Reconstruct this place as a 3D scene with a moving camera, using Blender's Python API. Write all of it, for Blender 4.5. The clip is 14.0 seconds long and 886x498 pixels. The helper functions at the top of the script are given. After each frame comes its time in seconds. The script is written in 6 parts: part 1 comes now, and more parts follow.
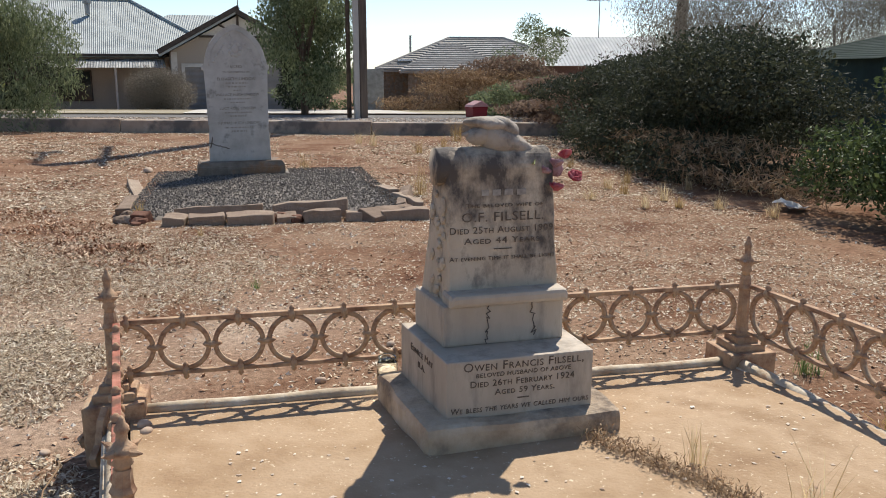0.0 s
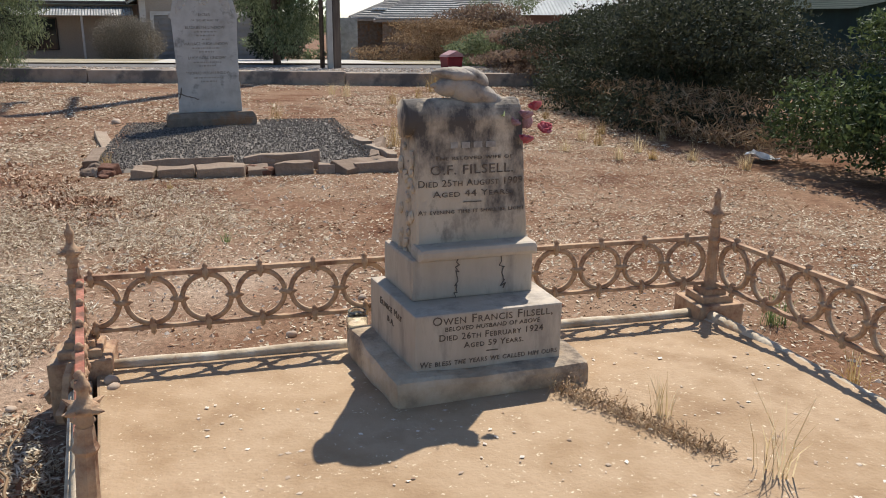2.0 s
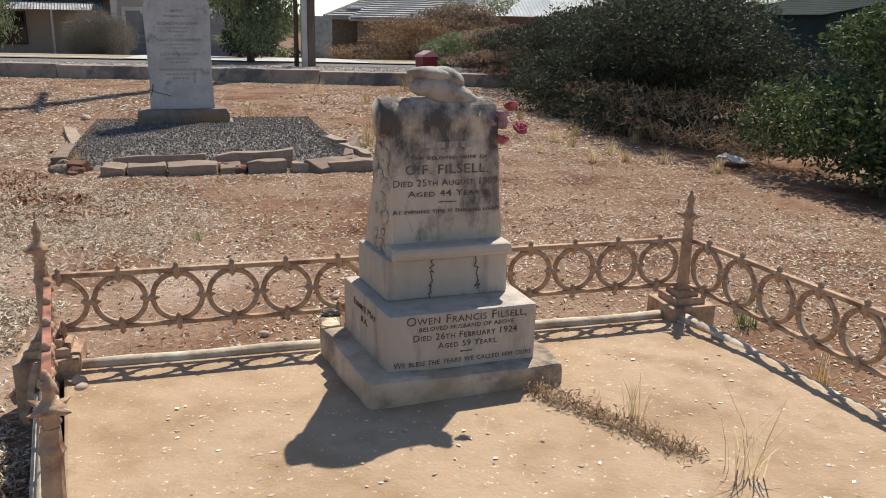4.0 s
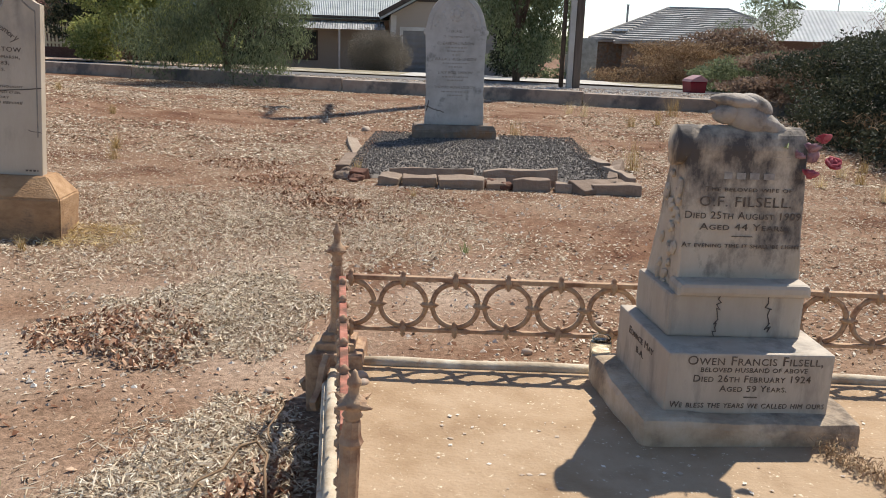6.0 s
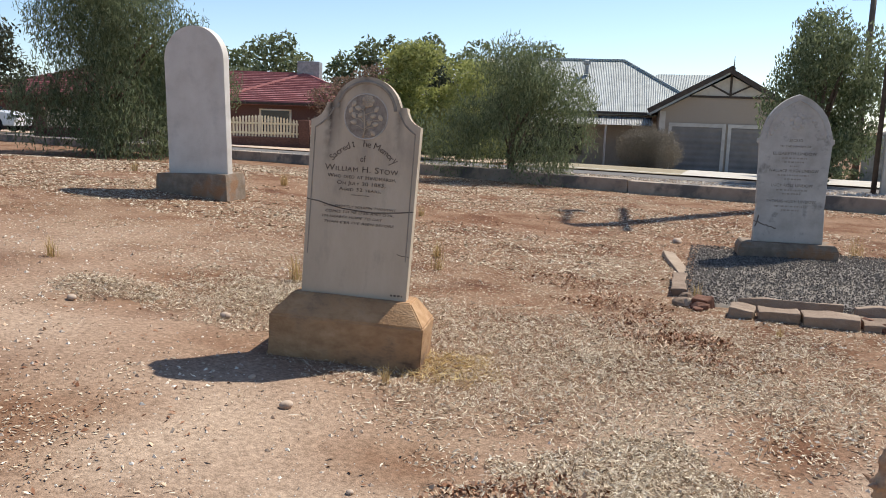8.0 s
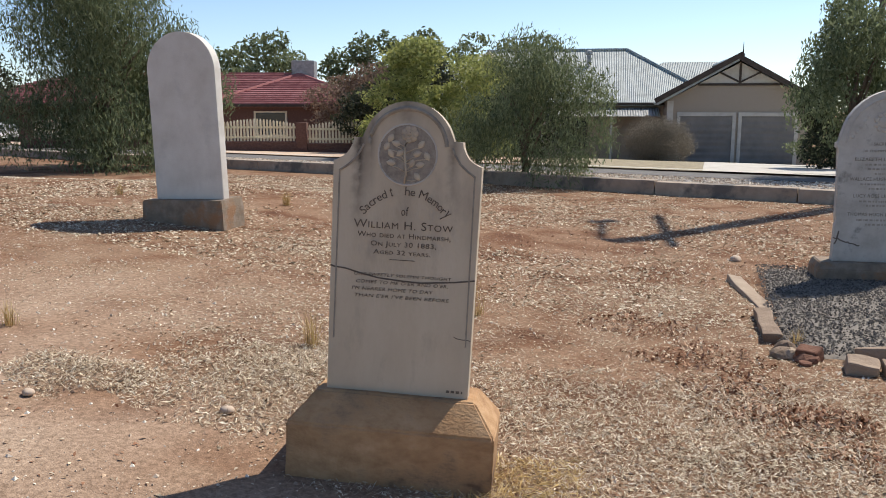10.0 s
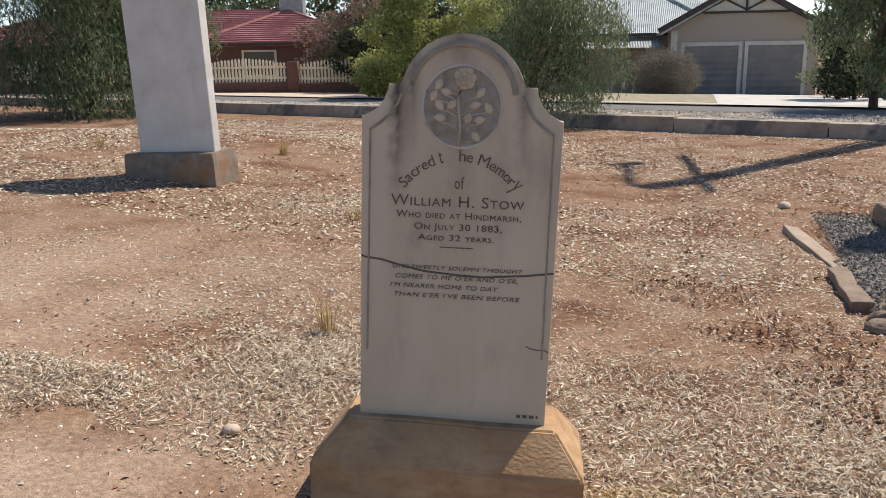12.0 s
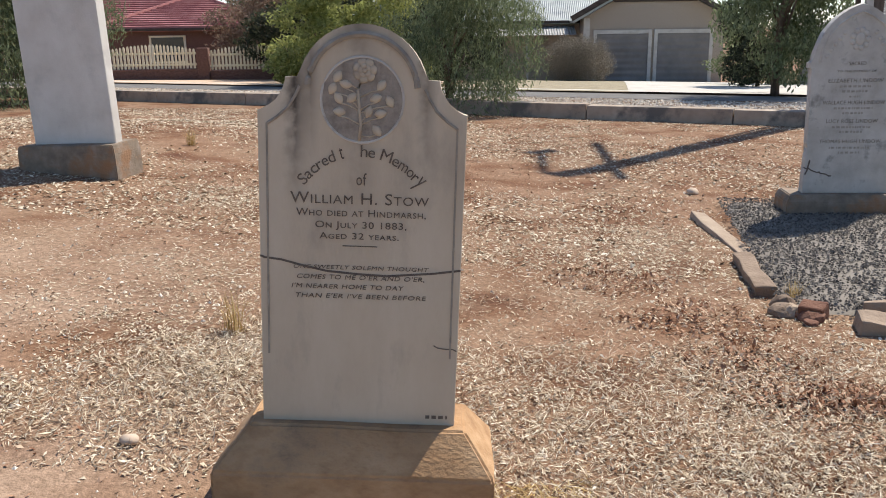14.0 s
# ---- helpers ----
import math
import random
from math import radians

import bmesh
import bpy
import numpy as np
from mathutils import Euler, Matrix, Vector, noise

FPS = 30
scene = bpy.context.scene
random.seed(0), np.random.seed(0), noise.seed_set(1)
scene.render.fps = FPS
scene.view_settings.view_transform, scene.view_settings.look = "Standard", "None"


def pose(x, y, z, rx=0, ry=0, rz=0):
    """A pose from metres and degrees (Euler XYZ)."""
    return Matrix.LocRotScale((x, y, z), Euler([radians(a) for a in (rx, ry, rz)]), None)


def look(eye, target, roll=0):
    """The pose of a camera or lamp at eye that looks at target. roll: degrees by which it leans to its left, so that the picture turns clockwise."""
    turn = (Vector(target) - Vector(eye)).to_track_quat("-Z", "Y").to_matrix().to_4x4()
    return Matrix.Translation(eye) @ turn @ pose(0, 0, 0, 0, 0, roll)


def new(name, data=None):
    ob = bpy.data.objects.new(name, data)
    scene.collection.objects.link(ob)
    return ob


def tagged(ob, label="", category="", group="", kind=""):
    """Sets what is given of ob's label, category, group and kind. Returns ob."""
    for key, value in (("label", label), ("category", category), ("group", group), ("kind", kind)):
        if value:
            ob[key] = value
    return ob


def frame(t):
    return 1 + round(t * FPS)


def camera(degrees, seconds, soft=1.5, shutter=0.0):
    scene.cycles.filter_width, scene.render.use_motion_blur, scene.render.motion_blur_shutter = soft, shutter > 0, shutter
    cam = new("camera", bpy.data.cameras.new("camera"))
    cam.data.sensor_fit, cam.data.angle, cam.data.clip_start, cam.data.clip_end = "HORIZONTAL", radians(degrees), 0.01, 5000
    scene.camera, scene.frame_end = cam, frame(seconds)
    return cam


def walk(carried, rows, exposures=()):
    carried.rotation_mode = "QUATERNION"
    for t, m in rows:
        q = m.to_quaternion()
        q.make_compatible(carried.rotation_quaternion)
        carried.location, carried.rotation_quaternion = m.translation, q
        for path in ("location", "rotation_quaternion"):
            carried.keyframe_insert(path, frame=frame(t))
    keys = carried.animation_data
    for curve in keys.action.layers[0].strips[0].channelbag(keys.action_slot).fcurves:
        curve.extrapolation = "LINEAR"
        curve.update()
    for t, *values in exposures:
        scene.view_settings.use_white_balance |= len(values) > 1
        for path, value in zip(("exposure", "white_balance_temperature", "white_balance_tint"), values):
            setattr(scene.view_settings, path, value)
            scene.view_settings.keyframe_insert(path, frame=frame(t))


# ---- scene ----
cam = camera(56.0, 14.0, soft=0.95)
PATH = [
    (0, (0.121, 0.151, 1.26), (0.554, 2.056, 0.835), 0.1),
    (0.5, (0.139, 0.166, 1.256), (0.586, 2.044, 0.734), 0.1),
    (1, (0.14, 0.164, 1.258), (0.595, 2.038, 0.729), -0.2),
    (1.5, (0.146, 0.17, 1.259), (0.611, 2.041, 0.725), -0.2),
    (2, (0.148, 0.166, 1.26), (0.63, 2.031, 0.723), 0.3),
    (2.5, (0.149, 0.159, 1.261), (0.668, 2.013, 0.72), 0.6),
    (4.8, (0.144, 0.187, 1.249), (0.689, 2.037, 0.718), 1.2),
    (5, (0.138, 0.188, 1.247), (0.663, 2.048, 0.733), 1.7),
    (5.5, (0.104, 0.191, 1.249), (0.345, 2.113, 0.753), 1.3),
    (6, (0.036, 0.219, 1.256), (0.009, 2.155, 0.752), 1.9),
    (6.5, (-0.143, 0.266, 1.292), (-0.246, 2.199, 0.791), 2.0),
    (7, (-0.356, 0.324, 1.327), (-0.541, 2.266, 0.886), 1.2),
    (7.5, (-0.592, 0.507, 1.334), (-1.046, 2.419, 0.963), 1.9),
    (8, (-0.811, 0.716, 1.402), (-1.412, 2.597, 1.086), 1.9),
    (8.5, (-1.08, 0.976, 1.476), (-1.671, 2.858, 1.148), 0.4),
    (9, (-1.24, 1.239, 1.489), (-1.818, 3.127, 1.17), 0.8),
    (9.2, (-1.285, 1.348, 1.522), (-1.866, 3.235, 1.205), 0.7),
    (11.3, (-1.827, 2.387, 1.583), (-2.423, 4.26, 1.215), -0.8),
    (11.5, (-1.882, 2.457, 1.581), (-2.473, 4.331, 1.205), -0.9),
    (12, (-1.956, 2.541, 1.569), (-2.531, 4.396, 1.091), -1.1),
    (12.5, (-1.963, 2.585, 1.563), (-2.525, 4.441, 1.072), -0.7),
    (13, (-1.954, 2.608, 1.575), (-2.473, 4.474, 1.076), -0.7),
    (13.5, (-1.937, 2.628, 1.577), (-2.393, 4.509, 1.072), -0.6),
    (14, (-1.929, 2.634, 1.581), (-2.318, 4.528, 1.07), -0.8),
]
walk(cam, [(t, look(eye, target, roll)) for t, eye, target, roll in PATH],
     exposures=[(0, 0.37), (7.0, 0.45), (9.0, 0.47), (11.3, 0.32), (11.6, 0.32), (12.3, 0.59), (14.0, 0.65)])

# ---- light ----
world = bpy.data.worlds.new("sky")
scene.world = world
world.use_nodes = True
SUN = Vector((0.41, 0.625, 1.0)).normalized()
wn = world.node_tree.nodes
sky = wn.new("ShaderNodeTexSky")
sky.sky_type = "NISHITA"
sky.sun_disc = False
sky.sun_elevation = math.asin(SUN.z)
sky.sun_rotation = math.atan2(SUN.x, SUN.y)
sky.dust_density = 0.35
sky.ozone_density = 2.5
sky.air_density = 0.75
world.node_tree.links.new(sky.outputs[0], wn["Background"].inputs[0])
wn["Background"].inputs[1].default_value = 0.122
sun_data = bpy.data.lights.new("sun", "SUN")
sun_data.energy, sun_data.angle, sun_data.color = 4.4, radians(0.55), (1.0, 0.95, 0.868)
sun = new("sun", sun_data)
sun.matrix_world = look((0, 0, 30), Vector((0, 0, 30)) - SUN)


# ---- materials ----
def srgb(h):
    """A linear colour from a hex string."""
    c = [int(h[i:i + 2], 16) / 255 for i in (0, 2, 4)]
    return tuple(v / 12.92 if v < 0.04045 else ((v + 0.055) / 1.055) ** 2.4 for v in c)


def surf(name, cols, scale=6.0, detail=6.0, rough=0.85, bump=0.3, bump_scale=60.0, metal=0.0, stain=None, stain_scale=2.0,
         stain_lo=0.5, stain_hi=0.62, island=0.0, obj_random=0.0, spec=0.3, stretch=(1, 1, 1), dist=0.01, trans=0.0):
    """A surface with colour at one scale, stains at another and fine relief."""
    m = bpy.data.materials.new(name)
    m.use_nodes = True
    n, l = m.node_tree.nodes, m.node_tree.links
    b = n["Principled BSDF"]
    b.inputs["Metallic"].default_value = metal
    b.inputs["Specular IOR Level"].default_value = spec
    tc = n.new("ShaderNodeTexCoord")
    mp = n.new("ShaderNodeMapping")
    mp.inputs["Scale"].default_value = stretch
    l.new(tc.outputs["Object"], mp.inputs[0])
    t = n.new("ShaderNodeTexNoise")
    t.inputs["Scale"].default_value, t.inputs["Detail"].default_value, t.inputs["Roughness"].default_value = scale, detail, 0.62
    l.new(mp.outputs[0], t.inputs[0])
    r = n.new("ShaderNodeValToRGB")
    e = r.color_ramp.elements
    while len(e) < len(cols):
        e.new(0.5)
    for i, c in enumerate(cols):
        e[i].position = 0.3 + 0.4 * i / max(1, len(cols) - 1)
        e[i].color = (*c, 1)
    fac = t.outputs["Fac"]
    if island or obj_random:
        src = n.new("ShaderNodeNewGeometry") if island else n.new("ShaderNodeObjectInfo")
        out = src.outputs["Random Per Island"] if island else src.outputs["Random"]
        k = island or obj_random
        mx = n.new("ShaderNodeMix")
        mx.inputs[0].default_value = k
        l.new(fac, mx.inputs[2])
        mr = n.new("ShaderNodeMapRange")
        mr.inputs[3].default_value, mr.inputs[4].default_value = 0.25, 0.75
        l.new(out, mr.inputs[0])
        l.new(mr.outputs[0], mx.inputs[3])
        fac = mx.outputs[0]
    l.new(fac, r.inputs[0])
    col = r.outputs[0]
    if stain:
        t2 = n.new("ShaderNodeTexNoise")
        t2.inputs["Scale"].default_value, t2.inputs["Detail"].default_value, t2.inputs["Roughness"].default_value = stain_scale, 8, 0.65
        l.new(mp.outputs[0], t2.inputs[0])
        mr2 = n.new("ShaderNodeMapRange")
        mr2.inputs[1].default_value, mr2.inputs[2].default_value = stain_lo, stain_hi
        l.new(t2.outputs["Fac"], mr2.inputs[0])
        mx2 = n.new("ShaderNodeMix")
        mx2.data_type = "RGBA"
        l.new(mr2.outputs[0], mx2.inputs[0])
        l.new(col, mx2.inputs[6])
        mx2.inputs[7].default_value = (*stain, 1)
        col = mx2.outputs[2]
    l.new(col, b.inputs["Base Color"])
    b.inputs["Roughness"].default_value = rough
    if bump:
        t3 = n.new("ShaderNodeTexNoise")
        t3.inputs["Scale"].default_value, t3.inputs["Detail"].default_value = bump_scale, 5
        l.new(mp.outputs[0], t3.inputs[0])
        bp = n.new("ShaderNodeBump")
        bp.inputs["Strength"].default_value, bp.inputs["Distance"].default_value = bump, dist
        l.new(t3.outputs["Fac"], bp.inputs["Height"])
        l.new(bp.outputs[0], b.inputs["Normal"])
    if trans:
        tr = n.new("ShaderNodeBsdfTranslucent")
        l.new(col, tr.inputs["Color"])
        ms = n.new("ShaderNodeMixShader")
        ms.inputs[0].default_value = trans
        l.new(b.outputs[0], ms.inputs[1])
        l.new(tr.outputs[0], ms.inputs[2])
        l.new(ms.outputs[0], n["Material Output"].inputs[0])
    return m


def ribbed(name, cols, pitch, axis="X", rough=0.5, metal=0.0, depth=0.03, island=0.0):
    """Sheet or tiling with ribs of a given pitch along one axis of the object."""
    m = surf(name, cols, scale=1.2, rough=rough, bump=0, metal=metal, island=island)
    n, l = m.node_tree.nodes, m.node_tree.links
    w = n.new("ShaderNodeTexWave")
    w.wave_type, w.bands_direction = "BANDS", axis
    w.inputs["Scale"].default_value = 0.314 / pitch
    tc = n.new("ShaderNodeTexCoord")
    l.new(tc.outputs["Object"], w.inputs[0])
    bp = n.new("ShaderNodeBump")
    bp.inputs["Strength"].default_value, bp.inputs["Distance"].default_value = 1.0, depth
    l.new(w.outputs["Fac"], bp.inputs["Height"])
    l.new(bp.outputs[0], n["Principled BSDF"].inputs["Normal"])
    return m


def glass(name):
    m = bpy.data.materials.new(name)
    m.use_nodes = True
    b = m.node_tree.nodes["Principled BSDF"]
    b.inputs["Transmission Weight"].default_value, b.inputs["Roughness"].default_value = 1.0, 0.06
    b.inputs["Base Color"].default_value = (0.9, 0.95, 0.92, 1)
    return m


M_SOIL = surf("soil", [srgb("5f4131"), srgb("73543f"), srgb("8a6e58"), srgb("664735")], scale=1.3, detail=10, rough=0.95, bump=0.35, bump_scale=110,
              stain=srgb("927a64"), stain_scale=0.9, stain_lo=0.5, stain_hi=0.7, dist=0.04, spec=0.1)
# pale trodden earth where people walk between the graves
tn, tl = M_SOIL.node_tree.nodes, M_SOIL.node_tree.links
worn = tn.new("ShaderNodeAttribute")
worn.attribute_name = "trodden"
wmix = tn.new("ShaderNodeMix")
wmix.data_type = "RGBA"
wnoise = tn.new("ShaderNodeTexNoise")
wnoise.inputs["Scale"].default_value, wnoise.inputs["Detail"].default_value = 2.2, 8
wramp = tn.new("ShaderNodeValToRGB")
wramp.color_ramp.elements[0].color, wramp.color_ramp.elements[1].color = (*srgb("8c715c"), 1), (*srgb("ad9883"), 1)
wramp.color_ramp.elements[0].position, wramp.color_ramp.elements[1].position = 0.35, 0.65
tl.new(wnoise.outputs["Fac"], wramp.inputs[0])
tl.new(worn.outputs["Fac"], wmix.inputs[0])
tl.new(tn["Principled BSDF"].inputs["Base Color"].links[0].from_socket, wmix.inputs[6])
tl.new(wramp.outputs[0], wmix.inputs[7])
# fine grit in the soil
grit = tn.new("ShaderNodeTexNoise")
grit.inputs["Scale"].default_value, grit.inputs["Detail"].default_value, grit.inputs["Roughness"].default_value = 38, 6, 0.75
gramp = tn.new("ShaderNodeValToRGB")
gramp.color_ramp.elements[0].position, gramp.color_ramp.elements[1].position = 0.36, 0.66
gramp.color_ramp.elements[0].color, gramp.color_ramp.elements[1].color = (0.66, 0.64, 0.62, 1), (1.38, 1.38, 1.38, 1)
gmul = tn.new("ShaderNodeMix")
gmul.data_type, gmul.blend_type = "RGBA", "MULTIPLY"
gmul.inputs[0].default_value = 1.0
gco = tn.new("ShaderNodeTexCoord")
tl.new(gco.outputs["Object"], grit.inputs["Vector"])
tl.new(grit.outputs["Fac"], gramp.inputs[0])
tl.new(wmix.outputs[2], gmul.inputs[6])
tl.new(gramp.outputs[0], gmul.inputs[7])
tl.new(gmul.outputs[2], tn["Principled BSDF"].inputs["Base Color"])
M_CHIPS = surf("dry_litter", [srgb("735e49"), srgb("b6a287"), srgb("d9caaf"), srgb("98826a"), srgb("ebdfc8")], scale=3, rough=0.9, bump=0, island=0.85, spec=0.15)
M_REDLEAF = surf("red_brown_leaves", [srgb("6a4632"), srgb("90684f"), srgb("b38e72"), srgb("d5bc9f")], scale=3, rough=0.85, bump=0, island=0.85, spec=0.15)
M_PEBBLE = surf("pale_pebbles", [srgb("8f7560"), srgb("c3b09a"), srgb("e6dccb"), srgb("a58b74")], scale=4, rough=0.85, bump=0.2, island=0.8)
M_GRAVEL = surf("dark_gravel", [srgb("453f39"), srgb("59524a"), srgb("6c645b"), srgb("80776c")], scale=4, rough=0.8, bump=0.2, island=0.85)
M_GREYGRAVEL = surf("roadside_gravel", [srgb("756a5e"), srgb("a0968a"), srgb("c4bbae")], scale=30, detail=8, rough=0.9, bump=1.0, bump_scale=40, dist=0.04)
M_STRAW = surf("dry_grass", [srgb("8f7346"), srgb("bda06a"), srgb("d8c08c")], scale=3, rough=0.8, bump=0, island=0.8, trans=0.3)
M_PALESTRAW = surf("bleached_stalks", [srgb("b39a72"), srgb("cdb78f"), srgb("e0cfac")], scale=3, rough=0.8, bump=0, island=0.8, trans=0.6)
M_WEED = surf("green_weed", [srgb("51683a"), srgb("7d8f55"), srgb("9aa06a")], scale=3, rough=0.8, bump=0, island=0.8, trans=0.3)
M_SLAB = surf("ochre_concrete", [srgb("8f7356"), srgb("a28768"), srgb("b09678"), srgb("977c5e")], scale=3.2, detail=10, rough=0.9, bump=0.3, bump_scale=90,
              stain=srgb("d9c8ab"), stain_scale=62, stain_lo=0.62, stain_hi=0.67, dist=0.012)
M_KERBTUBE = surf("whitewashed_kerb", [srgb("a08b72"), srgb("c2b197"), srgb("d8ccb6")], scale=9, rough=0.8, bump=0.4, bump_scale=50, stain=srgb("9c6a44"), stain_scale=7, stain_lo=0.58, stain_hi=0.66)
M_RUST = surf("rusty_cast_iron", [srgb("775540"), srgb("9e7d63"), srgb("bd9e7e"), srgb("a98668")], scale=16, detail=9, rough=0.85, bump=0.6, bump_scale=110,
              stain=srgb("a9977f"), stain_scale=9, stain_lo=0.52, stain_hi=0.7, metal=0.15, dist=0.004)
M_REDPAINT = surf("faded_red_paint", [srgb("8d4f3c"), srgb("ae705a"), srgb("c08a74")], scale=14, rough=0.75, bump=0.4, bump_scale=90, stain=srgb("6b4a38"), stain_scale=12, dist=0.004)
M_MARBLE = surf("weathered_marble", [srgb("a99985"), srgb("b9aa96"), srgb("c6b9a6")], scale=4.5, detail=10, rough=0.7, bump=0.25, bump_scale=70,
                stain=srgb("7d7266"), stain_scale=8, stain_lo=0.51, stain_hi=0.74, dist=0.004, stretch=(1, 1, 0.3))
M_LICHEN = surf("lichen_stained_marble", [srgb("ad9b84"), srgb("bfae97"), srgb("cabca6")], scale=6, detail=10, rough=0.85, bump=0.6, bump_scale=60,
                stain=srgb("57504a"), stain_scale=8, stain_lo=0.47, stain_hi=0.63, dist=0.006, stretch=(1, 1, 0.6))
M_SANDMARBLE = surf("brown_stained_stone", [srgb("a08a70"), srgb("bda78b"), srgb("d0bfa6")], scale=7, detail=10, rough=0.9, bump=0.8, bump_scale=50,
                    stain=srgb("6f6255"), stain_scale=5, stain_lo=0.5, stain_hi=0.68, dist=0.01)


def stained_where(mat, axis_name, lo, hi, gain):
    """Lets the stain grow heavier along one axis of the object, as lichen gathers on a weathered top."""
    n, l = mat.node_tree.nodes, mat.node_tree.links
    stain_range = [q for q in n if q.bl_idname == "ShaderNodeMapRange"][-1]
    source = stain_range.inputs[0].links[0].from_socket
    tc, sp = n.new("ShaderNodeTexCoord"), n.new("ShaderNodeSeparateXYZ")
    l.new(tc.outputs["Object"], sp.inputs[0])
    ramp, add = n.new("ShaderNodeMapRange"), n.new("ShaderNodeMath")
    ramp.inputs[1].default_value, ramp.inputs[2].default_value = lo, hi
    ramp.inputs[3].default_value, ramp.inputs[4].default_value = -gain, gain
    l.new(sp.outputs[axis_name], ramp.inputs[0])
    l.new(source, add.inputs[0])
    l.new(ramp.outputs[0], add.inputs[1])
    l.new(add.outputs[0], stain_range.inputs[0])


def streaked(mat, streaks, colour):
    """Runs of grime down a face: (middle x, half width, foot z, top z, strength)."""
    n, l = mat.node_tree.nodes, mat.node_tree.links
    base = n["Principled BSDF"].inputs["Base Color"]
    tc, sp, wob = n.new("ShaderNodeTexCoord"), n.new("ShaderNodeSeparateXYZ"), n.new("ShaderNodeTexNoise")
    wob.inputs["Scale"].default_value, wob.inputs["Detail"].default_value = 26, 7
    l.new(tc.outputs["Object"], sp.inputs[0])
    l.new(tc.outputs["Object"], wob.inputs["Vector"])

    def maths(op, a, b):
        q = n.new("ShaderNodeMath")
        q.operation, q.use_clamp = op, op == "MULTIPLY"
        for i, v in enumerate((a, b)):
            if isinstance(v, (int, float)):
                q.inputs[i].default_value = v
            else:
                l.new(v, q.inputs[i])
        return q.outputs[0]

    for x, w, z0, z1, k in streaks:
        off = maths("ABSOLUTE", maths("SUBTRACT", maths("ADD", sp.outputs["X"], maths("MULTIPLY", wob.outputs["Fac"], w)), x + w * 0.5), 0)
        across, down = n.new("ShaderNodeMapRange"), n.new("ShaderNodeMapRange")
        across.inputs[1].default_value, across.inputs[2].default_value, across.inputs[3].default_value, across.inputs[4].default_value = 0, w, 1, 0
        down.inputs[1].default_value, down.inputs[2].default_value = z0, z1
        l.new(off, across.inputs[0])
        l.new(sp.outputs["Z"], down.inputs[0])
        fac = maths("MULTIPLY", maths("MULTIPLY", across.outputs[0], down.outputs[0]), maths("MULTIPLY", wob.outputs["Fac"], k * 1.8))
        mx = n.new("ShaderNodeMix")
        mx.data_type = "RGBA"
        l.new(fac, mx.inputs[0])
        l.new(base.links[0].from_socket, mx.inputs[6])
        mx.inputs[7].default_value = (*colour, 1)
        l.new(mx.outputs[2], base)


stained_where(M_LICHEN, "Z", 0.40, 0.80, 0.075)
M_ROSESTONE = surf("cream_marble_slab", [srgb("b09f88"), srgb("bdad96"), srgb("c8b9a3")], scale=3.2, detail=10, rough=0.75, bump=0.25, bump_scale=70,
                   stain=srgb("968a7b"), stain_scale=5, stain_lo=0.54, stain_hi=0.80, dist=0.004, stretch=(1, 1, 0.45))
streaked(M_ROSESTONE, [(-0.195, 0.042, 1.00, 1.30, 1.0), (-0.150, 0.030, 1.10, 1.40, 0.6), (0.19, 0.035, 1.10, 1.33, 0.6), (0.0, 0.06, 0.98, 1.22, 0.3), (-0.05, 0.12, 1.44, 1.56, 0.5), (0.08, 0.1, 1.42, 1.56, 0.4)], srgb("4f463d"))
M_DOVE = surf("weathered_grey_stone", [srgb("8f8375"), srgb("aa9d8d"), srgb("bcb0a0")], scale=9, detail=10, rough=0.9, bump=0.8, bump_scale=60, stain=srgb("5f564d"), stain_scale=11, stain_lo=0.5, stain_hi=0.68, dist=0.008)
M_ROUNDEL = surf("darker_carved_ground", [srgb("7b7165"), srgb("918679"), srgb("a3988a")], scale=30, detail=6, rough=0.9, bump=0.8, bump_scale=120, dist=0.004)
M_GRIME_SHADE = surf("grimy_shaded_marble_edge", [srgb("7b7165"), srgb("918779"), srgb("a59b8c")], scale=14, detail=8, rough=0.9, bump=0.4, bump_scale=80, dist=0.004)
M_GREYMARBLE = surf("greyed_marble", [srgb("a59d92"), srgb("bab3a8"), srgb("c9c3b9")], scale=4, detail=10, rough=0.8, bump=0.3, bump_scale=60,
                    stain=srgb("77736c"), stain_scale=4.5, stain_lo=0.56, stain_hi=0.7, dist=0.004)
M_BLANK = surf("plain_pale_stone", [srgb("bfb7ab"), srgb("ccc5ba"), srgb("d5cfc5")], scale=3, detail=8, rough=0.8, bump=0.2, bump_scale=60, stain=srgb("b3aea5"), stain_scale=2.5, stain_lo=0.55, stain_hi=0.75)
M_SAND = surf("sandstone", [srgb("8d6a4a"), srgb("a98560"), srgb("bd9b76")], scale=7, detail=9, rough=0.9, bump=0.6, bump_scale=55, stain=srgb("6a5340"), stain_scale=3.5, stain_lo=0.52, stain_hi=0.68, stretch=(1, 1, 1.8), dist=0.008)
M_BASEGREY = surf("grey_footing", [srgb("6b5d50"), srgb("837463"), srgb("968677")], scale=7, detail=9, rough=0.9, bump=0.6, bump_scale=45, stain=srgb("8d6c50"), stain_scale=4, dist=0.008)
M_KERBSTONE = surf("slate_edging", [srgb("6f5c4c"), srgb("8f7b68"), srgb("a89580")], scale=6, detail=8, rough=0.9, bump=0.7, bump_scale=40, obj_random=0.5, dist=0.01)
M_BRICKBIT = surf("red_clay", [srgb("5a3a2d"), srgb("785442"), srgb("8f705c")], scale=10, rough=0.9, bump=0.6, bump_scale=50, obj_random=0.4)
